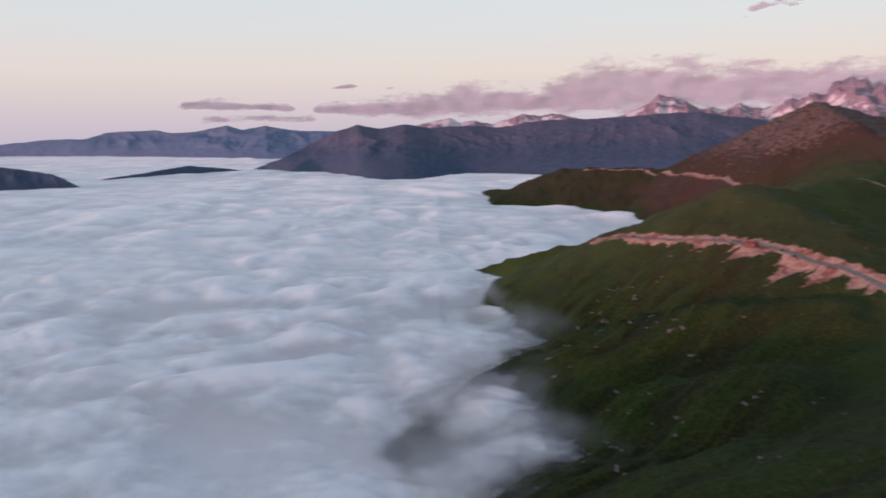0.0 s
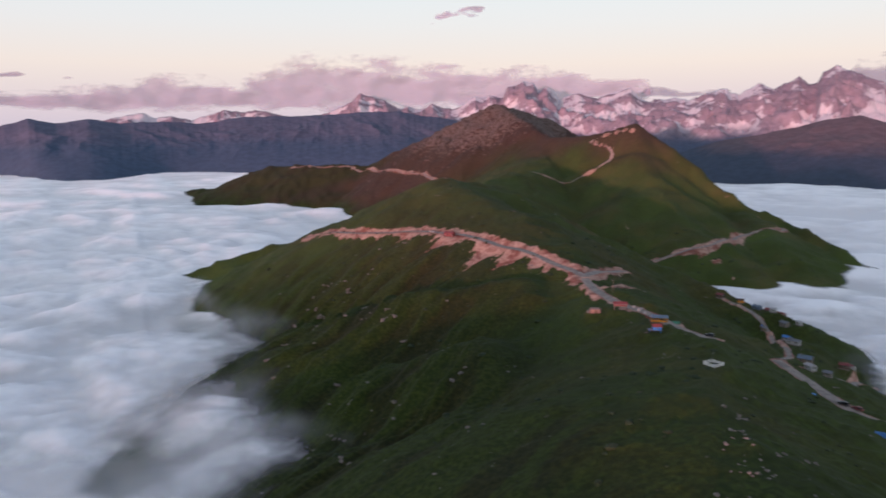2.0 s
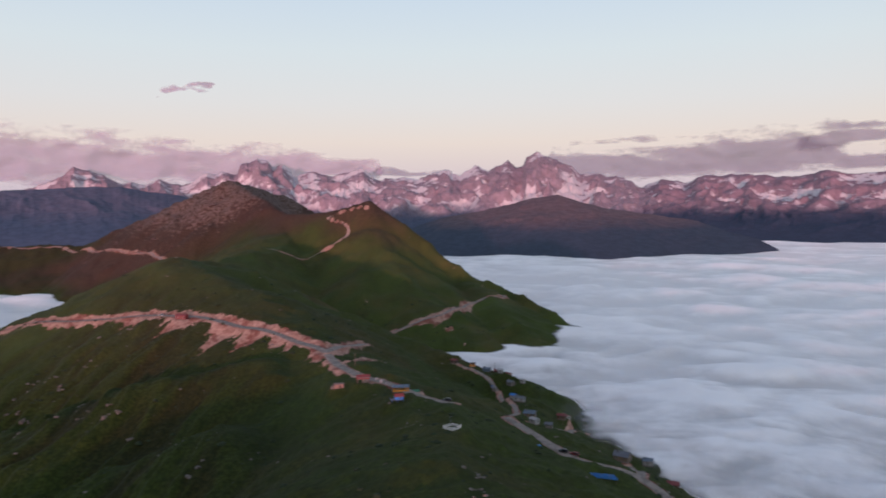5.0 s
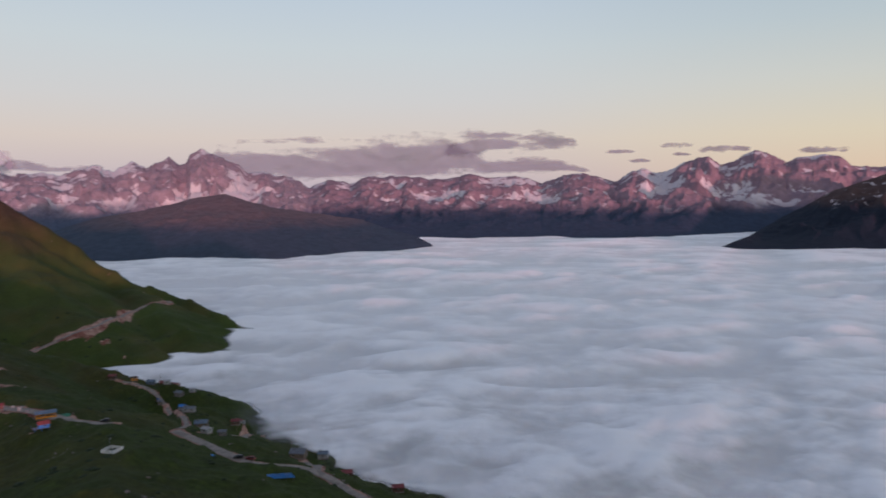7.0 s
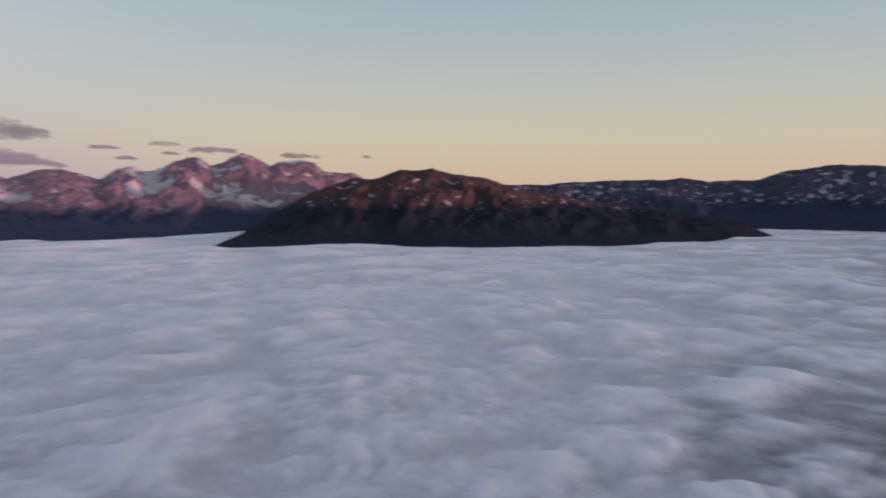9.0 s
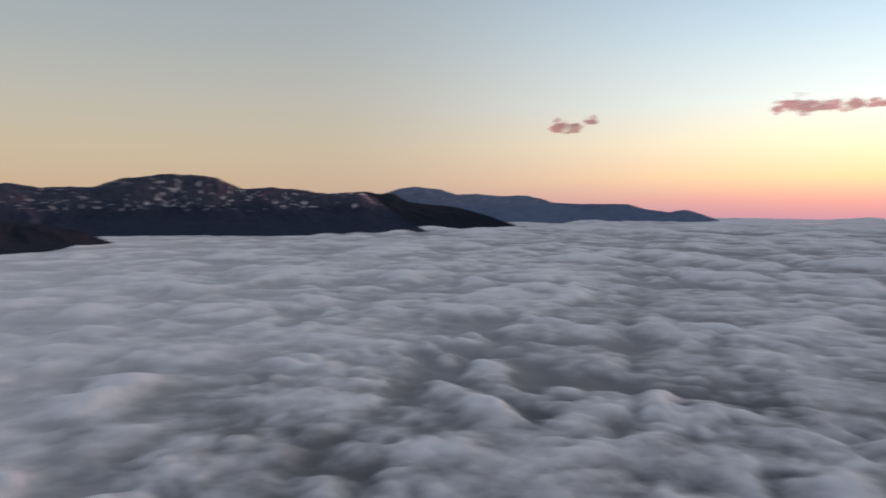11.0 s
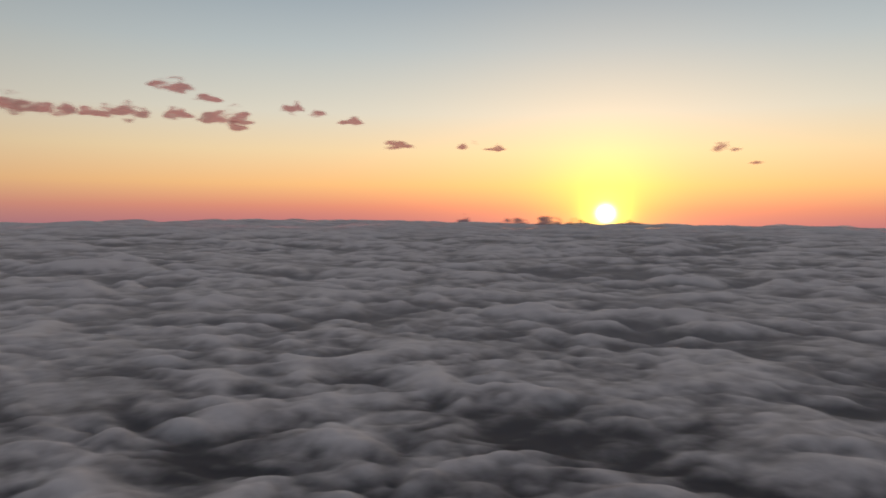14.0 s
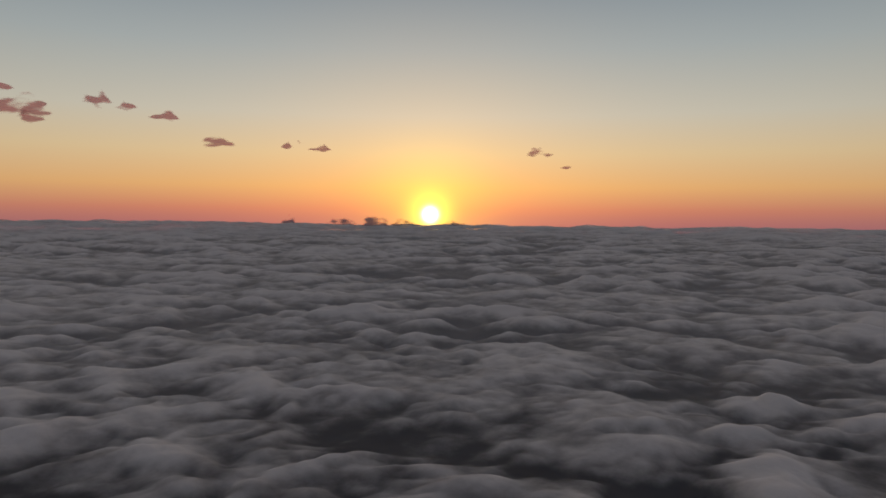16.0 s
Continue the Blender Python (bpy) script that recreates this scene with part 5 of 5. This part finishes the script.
# ---- tarpaulin shed, tanks, poles ----
def tarp_shed():
    base = thing("market_shed", 243, 163, -22, "long low shed under a bright blue tarpaulin", "shed", size=8)
    base.matrix_basis = base.matrix_basis @ Matrix.Rotation(radians(14), 4, "Y") @ Matrix.Diagonal((1.15, 1.0, 1.0, 1))
    length = 19.0
    bm = fresh()
    n = 16
    rows_ = []
    for i in range(n + 1):
        x_ = -length / 2 + length * i / n
        sag = 0.12 * math.sin(i * 2.1) + 0.1 * math.sin(i * math.pi / 2)
        rows_.append([bm.verts.new((x_, y_, z_ + sag * (1 - abs(y_) / 3.4))) for y_, z_ in ((-3.2, 1.7), (-1.6, 2.35), (0, 2.75), (1.6, 2.45), (3.2, 2.0))])
    for r0, r1 in zip(rows_, rows_[1:]):
        for k in range(4):
            bm.faces.new((r0[k], r0[k + 1], r1[k + 1], r1[k]))
    bmesh.ops.solidify(bm, geom=bm.faces[:], thickness=0.06)
    part("tarpaulin", bm, PAINT["tarp"], base, "sagging bright blue tarpaulin")
    first = part("post", box(fresh(), 0, 0, -1.5, 0.14, 0.14, 3.3), PAINT["timber"], base)
    first.location = (-9, -3.0, 0)
    for i in range(1, 7):
        share("post", first.data, base, (-9 + i * 3, -3.0, 0))
    for i in range(7):
        share("post", first.data, base, (-9 + i * 3, 3.0, 0.3))
    part("back_wall", box(fresh(), 0, 2.9, -1.5, 18.4, 0.2, 3.3), PAINT["timber"], base)
    part("stall", box(fresh(), -2, 0.6, -1.0, 12, 1.0, 1.9, 0.04), PAINT["brown"], base)


tarp_shed()


def tank(x, y, size_):
    base = thing("water_tank", x, y, 0, "round white plastic water tank on the grass", "tank", "water tanks", size=1)
    bm = rod(fresh(), 0, 0, -0.2, 0.75 * size_, 1.6 * size_, 16)
    part("body", bm, PAINT["white"], base)
    part("lid", rod(fresh(), 0, 0, 1.4 * size_, 0.5 * size_, 0.25, 12, 0.3 * size_), PAINT["white"], base)


for x, y, s in ((249, 311, 1.0), (246, 303, 1.2), (245, 297, 0.8), (250, 306, 0.7)):
    tank(x, y, s)


def pole(x, y, turn, tall, label):
    base = thing("utility_pole", x, y, turn, label, "pole", "utility poles", size=1)
    part("shaft", rod(fresh(), 0, 0, -0.6, 0.16, tall, 8, 0.10), PAINT["timber"], base)
    part("crossarm", box(fresh(), 0, 0, tall - 1.4, 1.7, 0.12, 0.12), PAINT["timber"], base)
    for s in (-0.7, 0, 0.7):
        part("insulator", rod(fresh(), s, 0, tall - 1.28, 0.06, 0.2), PAINT["white"], base)


for x, y, turn in ((262, 348, 20), (424, 356, 60), (378, 276, 50), (452, 402, 40), (362, 226, 60)):
    pole(x, y, turn, 8.5, "plain wooden utility pole with one crossarm")

small = thing("tarpaulin_heap", 251, 197, 20, "little heap under a bright blue sheet", "heap", size=3)
bm = fresh()
bmesh.ops.create_icosphere(bm, subdivisions=3, radius=1.0, matrix=Matrix.Diagonal((1.9, 1.3, 1.0, 1)))
for v in bm.verts:
    v.co *= 1 + 0.25 * noise.noise(v.co * 1.3)
part("sheet", bm, PAINT["tarp"], small)

# ---- stones ----
HEATHROCK = plain("brown_rock", (0.085, 0.056, 0.050), 0.95, 0, 0.5, 0.35, 0.1)
ROCK = plain("pale_lichened_rock", (0.135, 0.115, 0.10), 0.95, 0, 0.9, 0.35, 0.08)


def stone_mesh(seed):
    bm = fresh()
    bmesh.ops.create_icosphere(bm, subdivisions=2, radius=1.0)
    for v in bm.verts:
        v.co *= 1 + 0.55 * noise.noise(v.co * 1.1 + Vector((seed * 7.3, 0, 0)))
        v.co.z *= 0.65
    me = bpy.data.meshes.new("boulder")
    bm.to_mesh(me)
    bm.free()
    me.materials.append(ROCK)
    return me


STONES = [stone_mesh(n) for n in range(6)]
picker = random.Random(5)


def boulder(x, y, size_, label="pale grey boulder lying in the grass"):
    ob = new("boulder", STONES[picker.randrange(6)])
    z = ground_at(x, y)
    ob.matrix_basis = pose(x, y, z + size_ * 0.12, picker.uniform(-20, 20), picker.uniform(-20, 20), picker.uniform(0, 360)) @ Matrix.Diagonal((size_ * picker.uniform(0.8, 1.4), size_, size_ * picker.uniform(0.6, 1.0), 1))
    tagged(ob, label, "boulder", "boulders")


# kerb stones along the lower road
low_line = next(line for name, line, *rest in ROAD_LINES if name == "lower")
for n in range(30, len(low_line), 1):
    for s in (-1, 1):
        if picker.random() < (0.75 if s < 0 else 0.45):
            d = low_line[min(n + 1, len(low_line) - 1)] - low_line[n - 1]
            side_v = np.array([d[1], -d[0]]) / np.hypot(*d)
            p = low_line[n] + side_v * s * (3.9 + picker.uniform(0, 1.0))
            boulder(p[0], p[1], picker.uniform(0.35, 0.9), "pale block set along the edge of the road")
# outcrops on the near crest
for cx_, cy_, spread_, many in ((136, 120, 6, 22), (146, 137, 5, 12), (158, 148, 5, 9), (143, 103, 5, 10), (122, 107, 5, 8), (155, 122, 6, 8), (200, 226, 7, 8)):
    for n in range(many):
        boulder(picker.gauss(cx_, spread_ * 0.6), picker.gauss(cy_, spread_ * 0.6), abs(picker.gauss(0, 0.32)) + 0.18, "weathered pale rock of a grassy outcrop")

# scattered stones on the flanks, one mesh
def scatter(name, label, many, pick, low, high, ma, seed):
    rng = np.random.RandomState(seed)
    base = [np.array([v.co for v in me.vertices]) for me in STONES[:3]]
    faces = [np.array([p.vertices for p in me.polygons]) for me in STONES[:3]]
    az = rng.uniform(pick[0], pick[1], many)
    re_ = np.sqrt(rng.uniform(pick[2] ** 2, pick[3] ** 2, many))
    x, y = polar(az, re_)
    z, bare_ = shaped_ground(x, y)
    clump = fbm(x / 60, y / 60, 3, seed)
    ok = (z > 4) & (clump > -0.05)
    verts, polys, count = [], [], 0
    for px_, py_, pz_ in zip(x[ok], y[ok], z[ok]):
        k = rng.randint(3)
        s = low * (high / low) ** (rng.rand() ** 2.2)
        a = rng.uniform(0, math.tau)
        v = base[k] * (s * rng.uniform(0.7, 1.4), s, s * 0.8)
        v = np.stack([v[:, 0] * math.cos(a) - v[:, 1] * math.sin(a), v[:, 0] * math.sin(a) + v[:, 1] * math.cos(a), v[:, 2]], 1) + (px_, py_, pz_ + 0.1 * s)
        verts.append(v)
        polys.append(faces[k] + count)
        count += len(v)
    verts, polys = np.concatenate(verts), np.concatenate(polys)
    me = bpy.data.meshes.new(name)
    me.from_pydata(verts.tolist(), [], polys.tolist())
    me.materials.append(ma)
    return tagged(new(name, me), label, "stones", kind="stuff")


scatter("scattered_stones", "pale stones strewn over the grassy slopes", 800, (2, 62, 170, 800), 0.2, 1.2, ROCK, 11)
scatter("summit_rocks", "grey rocks covering the heath of the high summit", 600, (17, 32, 1250, 1560), 0.5, 4.6, HEATHROCK, 12)
BUSH = plain("dark_alpine_shrub", (0.016, 0.028, 0.008), 0.95, 0, 2.0, 0.4)
scatter("alpine_shrubs", "low dark shrubs dotting the slopes", 2600, (0, 64, 150, 900), 0.5, 2.0, BUSH, 13)

# pale rock ribs breaking through the western face
for n in range(70):
    d_, a_ = picker.uniform(-20, 170), picker.uniform(240, 640)
    bx_, by_ = 0.36 * a_ - 0.93 * d_, 0.93 * a_ + 0.36 * d_
    if math.hypot(bx_, by_) > 640 or math.hypot(bx_, by_) < 230 or float(land_height(np.array([bx_]), np.array([by_]))[0]) < 6:
        continue
    for k in range(picker.randint(1, 3)):
        boulder(bx_ + picker.gauss(0, 2.5), by_ + picker.gauss(0, 1.5), picker.uniform(0.6, 1.7), "pale rock breaking through the steep grass")
